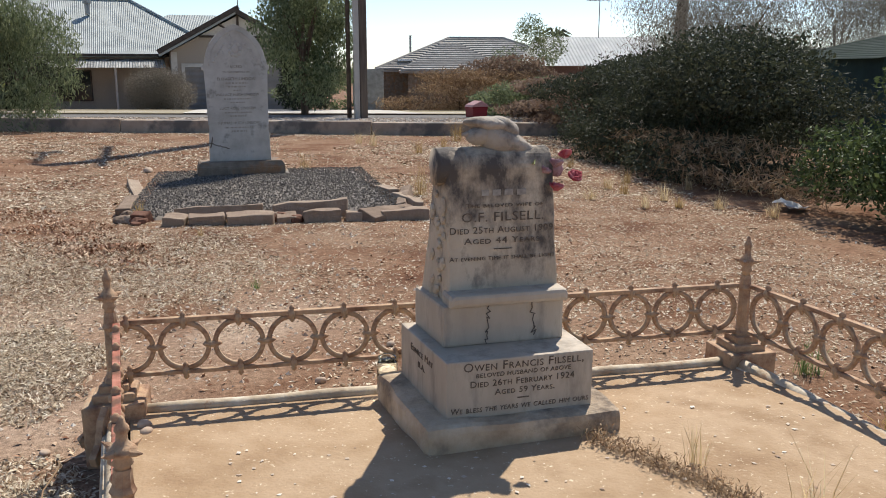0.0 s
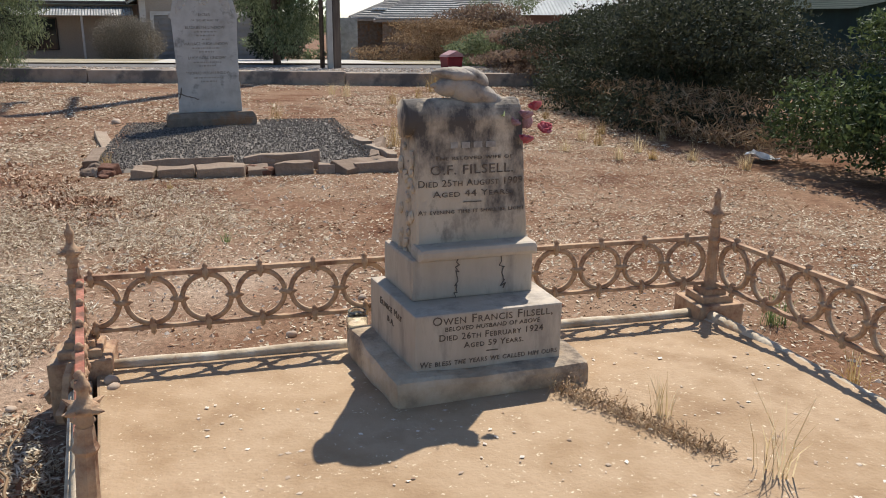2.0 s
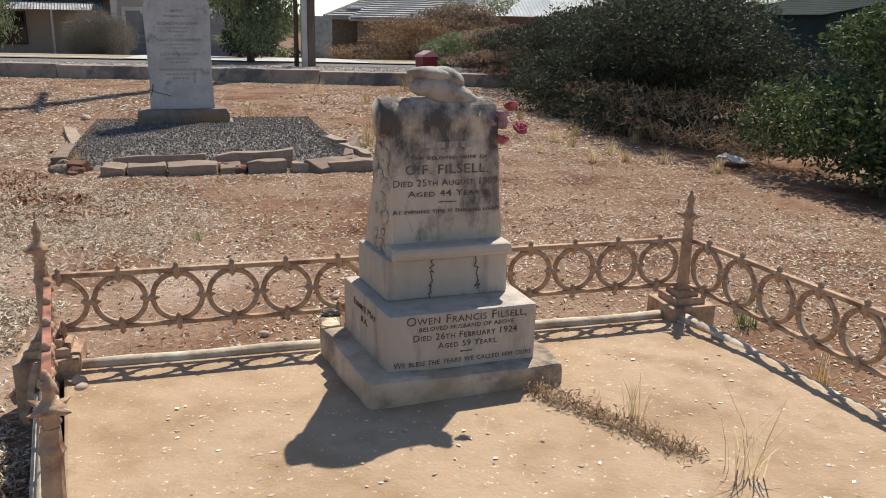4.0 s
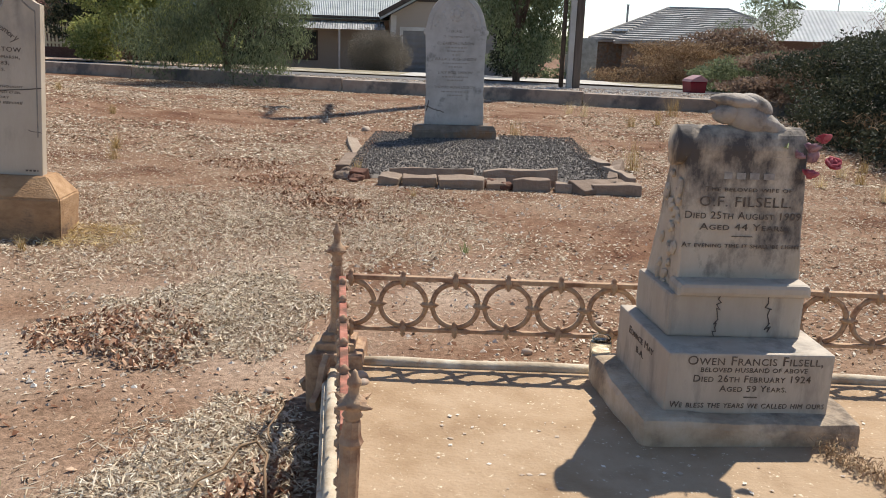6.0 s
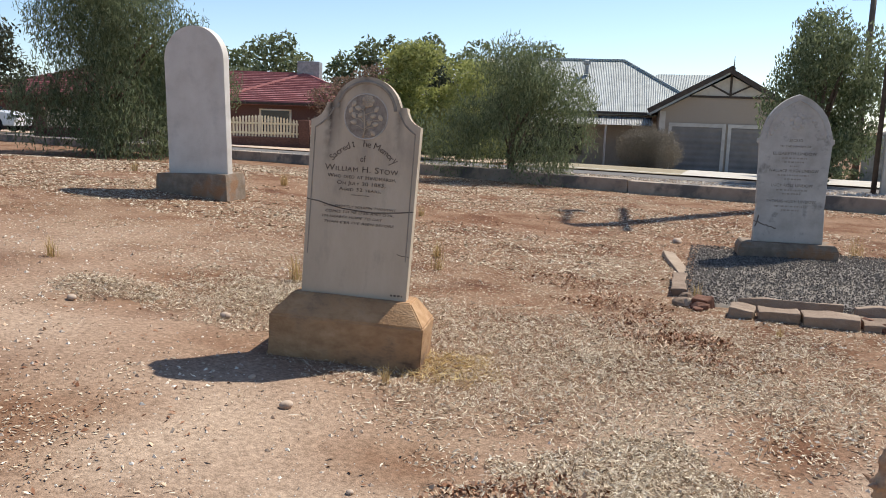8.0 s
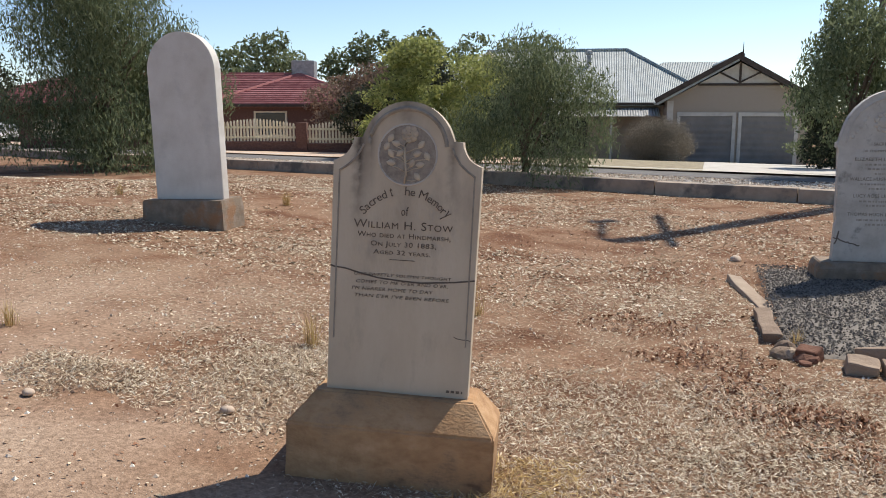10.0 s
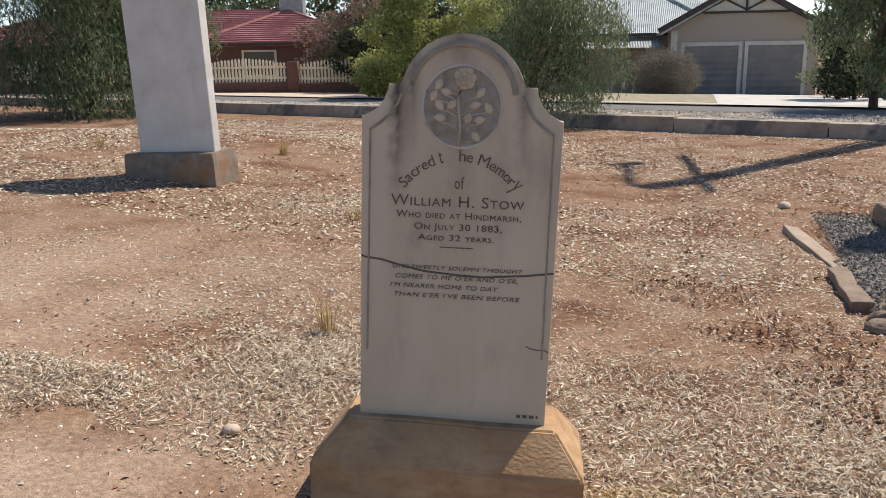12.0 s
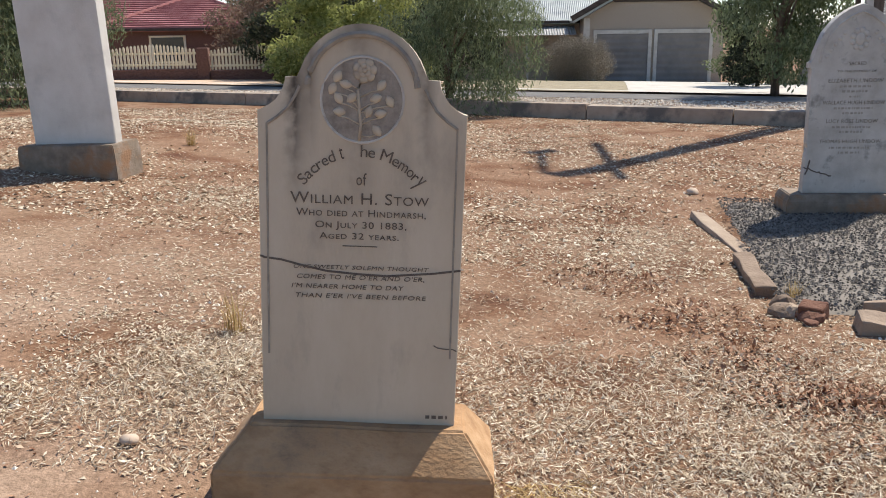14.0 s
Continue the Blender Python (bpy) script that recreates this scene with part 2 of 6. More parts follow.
M_CONCRETE = surf("old_concrete", [srgb("8a7a69"), srgb("a39280"), srgb("b5a592")], scale=3, detail=9, rough=0.9, bump=0.4, bump_scale=30, stain=srgb("6b655e"), stain_scale=1.3, obj_random=0.25)
M_PALECONC = surf("pale_concrete", [srgb("aaa398"), srgb("b9b2a6"), srgb("c3bdb2")], scale=2, rough=0.85, bump=0.2, bump_scale=30)
M_ASPHALT = surf("worn_asphalt", [srgb("5f5b57"), srgb("6d6965"), srgb("77736e")], scale=4, detail=9, rough=1.0, bump=0.4, bump_scale=50)
M_LEAD = surf("faded_lead_letters", [srgb("50443a"), srgb("67594c"), srgb("7d6f60")], scale=40, detail=4, rough=0.7, bump=0)
M_LEADMID = surf("greyed_lead_letters", [srgb("6d655c"), srgb("80776c"), srgb("90877b")], scale=40, detail=4, rough=0.7, bump=0)
M_LEADPALE = surf("worn_lettering", [srgb("8c8379"), srgb("9f978c"), srgb("aea69a")], scale=40, detail=4, rough=0.7, bump=0)
M_CRACK = surf("dark_crack", [srgb("5a5048"), srgb("6e6258")], scale=20, rough=0.95, bump=0)
M_LEAF_DARK = surf("dark_leaves", [srgb("2b2f22"), srgb("404534"), srgb("595a44")], scale=1.5, rough=0.65, bump=0, island=0.7, trans=0.28, spec=0.2)
M_LEAF_MID = surf("pepper_tree_leaves", [srgb("555e42"), srgb("747c5a"), srgb("949b76")], scale=1.2, rough=0.65, bump=0, island=0.7, trans=0.4, spec=0.15)
M_LEAF_BUSH = surf("small_bush_leaves", [srgb("333d26"), srgb("4d5a36"), srgb("6f7c4c")], scale=1.5, rough=0.6, bump=0, island=0.8, trans=0.25, spec=0.2)
M_LEAF_YEL = surf("yellow_green_leaves", [srgb("707745"), srgb("969a5a"), srgb("b3b372")], scale=1.2, rough=0.6, bump=0, island=0.7, trans=0.5)
M_LEAF_GREY = surf("grey_dry_foliage", [srgb("6d6557"), srgb("8b8172"), srgb("a49a88")], scale=1.2, rough=0.8, bump=0, island=0.7, trans=0.2)
M_LEAF_BROWN = surf("brown_dry_foliage", [srgb("6b5647"), srgb("86705f"), srgb("9d8874")], scale=1.2, rough=0.8, bump=0, island=0.7, trans=0.38)
M_DRYWEED = surf("dried_tan_weed", [srgb("7e654b"), srgb("a5896a"), srgb("c8ae8a")], scale=3, rough=0.85, bump=0, island=0.8, trans=0.2)
M_BARK = surf("bark", [srgb("4a3c31"), srgb("6a594a"), srgb("7f6e5d")], scale=9, rough=0.95, bump=0.8, bump_scale=30, stretch=(1, 1, 0.3))
M_POLE = surf("weathered_pole_timber", [srgb("4b4038"), srgb("65584d"), srgb("75685b")], scale=8, rough=0.9, bump=0.5, bump_scale=40, stretch=(1, 1, 0.1))
M_STEEL = surf("galvanised_steel", [srgb("84827e"), srgb("9a9894"), srgb("aaa8a4")], scale=5, rough=0.5, bump=0.1, metal=0.6)
M_IRONROOF = ribbed("corrugated_grey_roof", [srgb("8f948f"), srgb("a7aca6"), srgb("b5bab3")], 0.09, "X", rough=0.5, depth=0.03)
M_AWNING = ribbed("striped_corrugated_awning", [srgb("b9b8b2"), srgb("d2d1cb"), srgb("dedcd6")], 0.12, "X", rough=0.5, depth=0.04)
M_WHITEROOF = ribbed("pale_sheet_roof", [srgb("c9cdcb"), srgb("d9dcda"), srgb("e4e6e3")], 0.15, "X", rough=0.5, depth=0.02)
M_REDTILE = surf("red_roof_tiles", [srgb("86504c"), srgb("9d645f"), srgb("ae7a73")], scale=2, rough=0.8, bump=0.3, bump_scale=20, obj_random=0.3)
M_GREYTILE = surf("grey_brown_roof_tiles", [srgb("8d867d"), srgb("a19a90"), srgb("b1aaa0")], scale=2, rough=0.8, bump=0.3, bump_scale=20, obj_random=0.3)
M_CREAMBRICK = surf("cream_brick", [srgb("9a8b7a"), srgb("ab9c8a"), srgb("b8aa98")], scale=14, detail=8, rough=0.9, bump=0.4, bump_scale=30, stretch=(1, 1, 3))
M_REDBRICK = surf("red_brown_brick", [srgb("5a4038"), srgb("6d5046"), srgb("7e6053")], scale=14, detail=8, rough=0.9, bump=0.4, bump_scale=30, stretch=(1, 1, 3))
M_CREAM = surf("cream_painted_wood", [srgb("d3c6a6"), srgb("e0d5b8"), srgb("e6dcc4")], scale=3, rough=0.7, bump=0.1)
M_TRIM = surf("pale_render_trim", [srgb("bcb3a4"), srgb("cbc3b5"), srgb("d3ccbf")], scale=3, rough=0.8, bump=0.1)
M_DOORGREY = ribbed("grey_panel_door", [srgb("77726b"), srgb("847e76"), srgb("8f8880")], 0.27, "Z", rough=0.85, depth=0.02)
M_DARKTIMBER = surf("dark_timber", [srgb("3b322c"), srgb("4d433b"), srgb("5a4f46")], scale=6, rough=0.8, bump=0.2)
M_WINDOW = surf("dark_window_glass", [srgb("23282b"), srgb("30363a")], scale=1, rough=0.08, bump=0, spec=0.6)
M_GREENSHED = ribbed("dark_green_sheet", [srgb("26352f"), srgb("2f4039"), srgb("394a43")], 0.2, "X", rough=0.9, depth=0.02)
M_CARRED = surf("red_car_paint", [srgb("7d1f2b"), srgb("8f2a36")], scale=1, rough=0.25, bump=0, spec=0.6)
M_CARWHITE = surf("white_car_paint", [srgb("d0d0cd"), srgb("dededb")], scale=1, rough=0.3, bump=0, spec=0.6)
M_RUBBER = surf("tyre_rubber", [srgb("1e1d1c"), srgb("2a2928")], scale=8, rough=0.9, bump=0.2)
M_LAWN = surf("dry_lawn", [srgb("7b715c"), srgb("90846c"), srgb("a3977c")], scale=3, detail=9, rough=0.95, bump=0.8, bump_scale=60)
M_VERGE = surf("dusty_verge", [srgb("a98c74"), srgb("bfa48b"), srgb("cbb39b")], scale=1.5, detail=9, rough=0.95, bump=0.5, bump_scale=30)
M_PETAL = surf("faded_red_cloth_petals", [srgb("a8434c"), srgb("c9626a"), srgb("d58a8c")], scale=30, rough=0.8, bump=0, island=0.6, trans=0.4)
M_PINK = surf("dusty_pink_cloth_petals", [srgb("9b7378"), srgb("b58b8d"), srgb("c9a6a5")], scale=30, rough=0.8, bump=0, island=0.6, trans=0.3)
M_GLASS = glass("clear_jar_glass")
M_PAPER = surf("white_paper", [srgb("dcdad6"), srgb("ebe9e5")], scale=6, rough=0.8, bump=0.1)


# ---- building blocks ----
def finish(name, bm, mat, smooth=False):
    me = bpy.data.meshes.new(name)
    bm.to_mesh(me)
    bm.free()
    me.materials.append(mat)
    if smooth:
        me.shade_smooth()
    return me


def part(name, bm, mat, parent=None, label="", smooth=False, at=None):
    """Link a bmesh as one mesh object, under a thing or a part if one is given."""
    ob = new(name, finish(name, bm, mat, smooth))
    if parent is not None:
        ob.parent = parent
    if at is not None:
        ob.matrix_local = at
    if label:
        ob["label"] = label
    return ob


def thing(name, m, label, category, group=""):
    ob = new(name)
    ob.empty_display_size = 0.1
    ob.matrix_world = m
    return tagged(ob, label, category, group)


def add_box(bm, x0, x1, y0, y1, z0, z1, bevel=0.0):
    b = bmesh.new()
    bmesh.ops.create_cube(b, size=1)
    for v in b.verts:
        v.co = Vector((x0 + (v.co.x + 0.5) * (x1 - x0), y0 + (v.co.y + 0.5) * (y1 - y0), z0 + (v.co.z + 0.5) * (z1 - z0)))
    if bevel:
        bmesh.ops.bevel(b, geom=b.edges[:], offset=bevel, segments=2, affect="EDGES", profile=0.6)
    merge(bm, b)
    return bm


def merge(bm, other, m=None):
    tmp = bpy.data.meshes.new("tmp")
    if m is not None:
        other.transform(m)
    other.to_mesh(tmp)
    other.free()
    bm.from_mesh(tmp)
    bpy.data.meshes.remove(tmp)


def box(x0, x1, y0, y1, z0, z1, bevel=0.0):
    return add_box(bmesh.new(), x0, x1, y0, y1, z0, z1, bevel)


def prism(outline, y0, y1, bevel=0.0, seg=2):
    """A plate of the outline (x, z), counter-clockwise seen from the front, between two depths."""
    bm = bmesh.new()
    f = [bm.verts.new((x, y0, z)) for x, z in outline]
    k = [bm.verts.new((x, y1, z)) for x, z in outline]
    front = bm.faces.new(f)
    back = bm.faces.new(k[::-1])
    n = len(f)
    for i in range(n):
        j = (i + 1) % n
        bm.faces.new((f[j], f[i], k[i], k[j]))
    if bevel:
        bmesh.ops.bevel(bm, geom=list(front.edges) + list(back.edges), offset=bevel, segments=seg, affect="EDGES", profile=0.5, clamp_overlap=True)
    bmesh.ops.recalc_face_normals(bm, faces=bm.faces[:])
    return bm


def lathe(profile, n=16, cx=0.0, cy=0.0):
    """A turned solid of (radius, height) steps."""
    bm = bmesh.new()
    rings = []
    for r, z in profile:
        rings.append([bm.verts.new((cx + max(r, 1e-4) * math.cos(2 * math.pi * i / n), cy + max(r, 1e-4) * math.sin(2 * math.pi * i / n), z)) for i in range(n)])
    for a, b in zip(rings, rings[1:]):
        for i in range(n):
            j = (i + 1) % n
            bm.faces.new((a[i], a[j], b[j], b[i]))
    bm.faces.new(rings[0][::-1])
    bm.faces.new(rings[-1])
    return bm


def tube(points, radius, n=8, taper=1.0):
    """A round bar along points; taper is the end radius over the first."""
    bm = bmesh.new()
    pts = [Vector(p) for p in points]
    rings = []
    for i, p in enumerate(pts):
        d = (pts[min(i + 1, len(pts) - 1)] - pts[max(i - 1, 0)]).normalized()
        u = d.orthogonal().normalized() if abs(d.z) > 0.95 else d.cross(Vector((0, 0, 1))).normalized()
        w = d.cross(u)
        r = radius * (1 + (taper - 1) * i / max(1, len(pts) - 1))
        rings.append([bm.verts.new(p + r * (math.cos(2 * math.pi * k / n) * u + math.sin(2 * math.pi * k / n) * w)) for k in range(n)])
    for a, b in zip(rings, rings[1:]):
        for i in range(n):
            j = (i + 1) % n
            bm.faces.new((a[i], a[j], b[j], b[i]))
    bm.faces.new(rings[0][::-1])
    bm.faces.new(rings[-1])
    bmesh.ops.recalc_face_normals(bm, faces=bm.faces[:])
    return bm


def roughen(bm, amount, scale=8.0, seed=0.0, cuts=0):
    if cuts:
        bmesh.ops.subdivide_edges(bm, edges=bm.edges[:], cuts=cuts, use_grid_fill=True)
    for v in bm.verts:
        v.co += amount * noise.noise_vector(v.co * scale + Vector((seed, seed * 1.7, seed * 0.3)))
    return bm


def from_arrays(name, verts, faces, mat, smooth=False):
    me = bpy.data.meshes.new(name)
    me.from_pydata(verts.tolist() if hasattr(verts, "tolist") else verts, [], faces.tolist() if hasattr(faces, "tolist") else faces)
    me.materials.append(mat)
    if smooth:
        me.shade_smooth()
    return new(name, me)


def lettering(lines, spacing=0.0):
    """Engraved lines: (text, middle x, base z, width, height, slant). Lies in the x-z plane, facing -y."""
    out = bmesh.new()
    for text, cx, cz, width, height, slant in lines:
        merge(out, letters(text, width, height, slant), pose(cx, 0, cz))
    return out


def letters(text, width, height, slant=0.0):
    """One line of writing; lower-case letters of a longer line are cut as small capitals."""
    cu = bpy.data.curves.new("line", "FONT")
    cu.body, cu.align_x, cu.extrude, cu.resolution_u, cu.offset = text, "CENTER", 0.004, 3, 0.0
    cu.space_character, cu.small_caps_scale = 1.08, 0.76
    if len(text) > 2:
        for ch, fmt in zip(text, cu.body_format):
            fmt.use_small_caps = ch.islower()
    ob = new("line", cu)
    me = bpy.data.meshes.new_from_object(ob)
    bpy.data.objects.remove(ob)
    bpy.data.curves.remove(cu)
    b = bmesh.new()
    b.from_mesh(me)
    bpy.data.meshes.remove(me)
    xs = [v.co.x for v in b.verts]
    ys = [v.co.y for v in b.verts]
    w, h = max(xs) - min(xs), max(ys)
    mid = (max(xs) + min(xs)) / 2
    for v in b.verts:
        x, y, z = v.co
        v.co = Vector(((x - mid) * width / w + slant * y * height / h, -z * 0.2, y * height / h))
    bmesh.ops.recalc_face_normals(b, faces=b.faces[:])
    return b


def inscribe(lines, mat, parent, label, m):
    """Each line of writing as a part of its own."""
    for line in lines:
        part("inscription_line", lettering([line]), mat, parent, label, at=m)


def bars(lines):
    """Unreadable writing as broken bars: (middle x, z, width, height)."""
    rnd = random.Random(5)
    bm = bmesh.new()
    for cx, z, w, h in lines:
        x = cx - w / 2
        while x < cx + w / 2:
            step = min(rnd.uniform(0.6, 2.2) * h, cx + w / 2 - x)
            if step > 0.3 * h:
                add_box(bm, x, x + step * 0.8, -0.0012, 0.001, z, z + h)
            x += step + 0.35 * h
    return bm
# ---- ground ----
def kerb_y(x):
    return 17.1 - 0.24 * x


def smooth01(a):
    a = np.clip(a, 0, 1)
    return a * a * (3 - 2 * a)


def height(x, y):
    """The lie of the land."""
    x, y = np.asarray(x, float), np.asarray(y, float)
    left = np.clip(-x - 1.9, 0, 6.5)
    z = 0.085 * left * left / (left + 0.7) * (1 - 0.85 * smooth01((y - 11.5) / 5.5)) * smooth01((y - 1.0) / 5.0 + 0.3)
    z = z - 0.035 * smooth01((x - 0.2) / 2.5) * smooth01((y - 3) / 3)
    s = y - kerb_y(x)
    far = 0.15 - 0.012 * s - 0.0013 * s * s
    far = np.where(s > 32, 0.15 - 0.384 - 1.3312 + 0.0 * s, far)
    k = smooth01((s - 0.08) / 0.14)
    return z * (1 - k) + far * k


def h1(x, y):
    return float(height(x, y))


def axis(lo, hi, step, out, grow=1.35):
    a = list(np.arange(lo, hi + step / 2, step))
    d = step
    while a[-1] < out:
        d *= grow
        a.append(a[-1] + d)
    d = step
    while a[0] > -out:
        d *= grow
        a.insert(0, a[0] - d)
    return np.array(a)


gx, gy = axis(-13, 9, 0.14, 900), axis(-4, 21, 0.14, 900)
GX, GY = np.meshgrid(gx, gy)
GZ = height(GX, GY)
near = np.exp(-((GX + 1) / 14) ** 2 - ((GY - 7) / 14) ** 2)
rough = np.array([[noise.noise((x * 1.1, y * 1.1, 0.0)) * 0.014 + noise.noise((x * 4.3, y * 4.3, 3.0)) * 0.012 for x in gx] for y in gy])
GZ = GZ + rough * near
nx, ny = len(gx), len(gy)
gv = np.stack([GX.ravel(), GY.ravel(), GZ.ravel()], 1)
ii = (np.arange(ny - 1)[:, None] * nx + np.arange(nx - 1)[None, :]).ravel()
ground = from_arrays("ground", gv, np.stack([ii, ii + 1, ii + nx + 1, ii + nx], 1), M_SOIL, True)
TRODDEN = ((-1.9, 3.3, 1.0), (-3.0, 3.6, 1.1), (-4.6, 4.4, 1.3), (-0.75, 4.5, 0.7), (-0.6, 3.2, 0.5), (-5.6, 6.2, 1.3), (-2.2, 2.0, 1.2), (0.1, 4.2, 0.5), (-6.8, 5.0, 1.5), (-1.45, 2.6, 0.7))
trod = np.zeros(len(gv))
for tx, ty, tr in TRODDEN:
    trod = np.maximum(trod, np.exp(-((gv[:, 0] - tx) ** 2 + (gv[:, 1] - ty) ** 2) / tr ** 2))
trod *= np.clip(0.75 + 1.6 * np.array([noise.noise((p * 1.3, q * 1.3, 7.0)) for p, q in gv[:, :2]]), 0, 1)
ground.data.attributes.new("trodden", "FLOAT", "POINT").data.foreach_set("value", trod.astype(np.float32))
tagged(ground, "dry reddish-brown cemetery soil with pale bare patches", "ground", kind="structure")


def strip(name, s0, s1, x0, x1, lift, mat, label, category):
    """A band of surface alongside the kerb wall."""
    xs = np.arange(x0, x1 + 0.5, 1.0)
    ss = np.linspace(s0, s1, max(2, int((s1 - s0) / 0.8) + 1))
    X, S = np.meshgrid(xs, ss)
    Y = kerb_y(X) + S
    Z = height(X, Y) + lift
    n = len(xs)
    i = (np.arange(len(ss) - 1)[:, None] * n + np.arange(n - 1)[None, :]).ravel()
    ob = from_arrays(name, np.stack([X.ravel(), Y.ravel(), Z.ravel()], 1), np.stack([i, i + 1, i + n + 1, i + n], 1), mat, True)
    return tagged(ob, label, category, kind="structure")


strip("gravel_shoulder", 0.28, 3.0, -60, 60, 0.015, M_GREYGRAVEL, "loose grey roadside gravel behind the kerb wall", "gravel")
strip("road", 3.0, 5.0, -60, 60, 0.03, M_ASPHALT, "narrow worn grey asphalt road", "road")
strip("pavement", 5.0, 5.35, -60, 60, 0.09, M_PALECONC, "pale concrete gutter edge of the road", "pavement")
strip("verge", 5.35, 12.0, -60, -6.5, 0.05, M_VERGE, "dusty pale earth verge", "ground")
strip("lawn", 5.35, 19.0, -6.5, -1.6, 0.05, M_LAWN, "dry yellowed lawn before the house", "lawn")
strip("driveway", 5.35, 24.5, -1.6, 4.4, 0.06, M_PALECONC, "pale concrete driveway up to the garage", "driveway")
strip("dry_yard", 5.35, 24.0, 4.4, 40, 0.05, M_LAWN, "overgrown dry grass yard", "ground")

# kerb wall: concrete lengths with open joints
kerb = thing("kerb_wall", pose(0, 0, 0), "low grey concrete retaining kerb along the cemetery edge", "kerb wall")
kerb["kind"] = "structure"
KA = math.degrees(math.atan(-0.24))
for i in range(-22, 14):
    x = i * 2.4
    seg = roughen(box(0.008, 2.46, -0.02, 0.26, -0.25, 0.235, 0.02), 0.006, 3, i)
    part("kerb_length", seg, M_CONCRETE, kerb, at=pose(x, kerb_y(x) - 0.02, h1(x, kerb_y(x) - 0.5) + 0.004 * (i % 3), 0, 0, KA))

# ---- the fenced grave ----
X0, X1, YB = -0.354, 1.93, 2.9      # back corners of the railing
SLAB_Z = 0.185
slab = roughen(box(X0 + 0.05, X1 - 0.05, -0.6, YB - 0.03, -0.05, SLAB_Z, 0.01), 0.004, 2.5, 3, 6)


def slab_drop(y):
    """The slab falls away a little towards its back edge."""
    return 0.036 * smooth01((np.asarray(y, float) - 2.35) / 0.45)


for v in slab.verts:
    if v.co.z > 0.1:
        v.co.z -= float(slab_drop(v.co.y))
    v.co.x += (0.095 if v.co.x > 0.8 else 0.135) * (YB - 0.1 - v.co.y)
tagged(part("grave_slab", slab, M_SLAB, label=""), "ochre cement grave slab flecked with pale shell and stones", "grave slab")


def pipe_kerb(name, a, b, label, sink=0.0, r=0.026):
    ax, ay = a
    bx, by = b
    n = 14
    pts = [(ax + (bx - ax) * i / n, ay + (by - ay) * i / n, SLAB_Z - 0.008 - sink + 0.003 * math.sin(i * 1.9)) for i in range(n + 1)]
    bm = tube(pts, r, 10)
    foot = box(0, math.hypot(bx - ax, by - ay), -0.035, 0.035, -0.1, SLAB_Z - 0.012 - sink, 0.008)
    merge(bm, foot, pose(ax, ay, 0, 0, 0, math.degrees(math.atan2(by - ay, bx - ax))))
    tagged(part(name, bm, M_KERBTUBE, smooth=True), label, "grave kerb")


pipe_kerb("grave_kerb", (X0 + 0.08, YB - 0.02), (X1 - 0.08, YB - 0.02), "rounded whitewashed cement kerb with rust stains at the back of the slab", 0.024, 0.021)
pipe_kerb("grave_kerb", (X1 - 0.04, YB - 0.08), (X1 + 0.27, -0.6), "rounded whitewashed cement kerb with rust stains along the side railing", 0.015, 0.024)
pipe_kerb("grave_kerb", (X0, YB - 0.1), (X0 + 0.37, 0.2), "rounded whitewashed cement kerb beside the dead leaves", 0.03, 0.02)

RAIL_T, RAIL_B, RING = 0.452, 0.272, 0.176


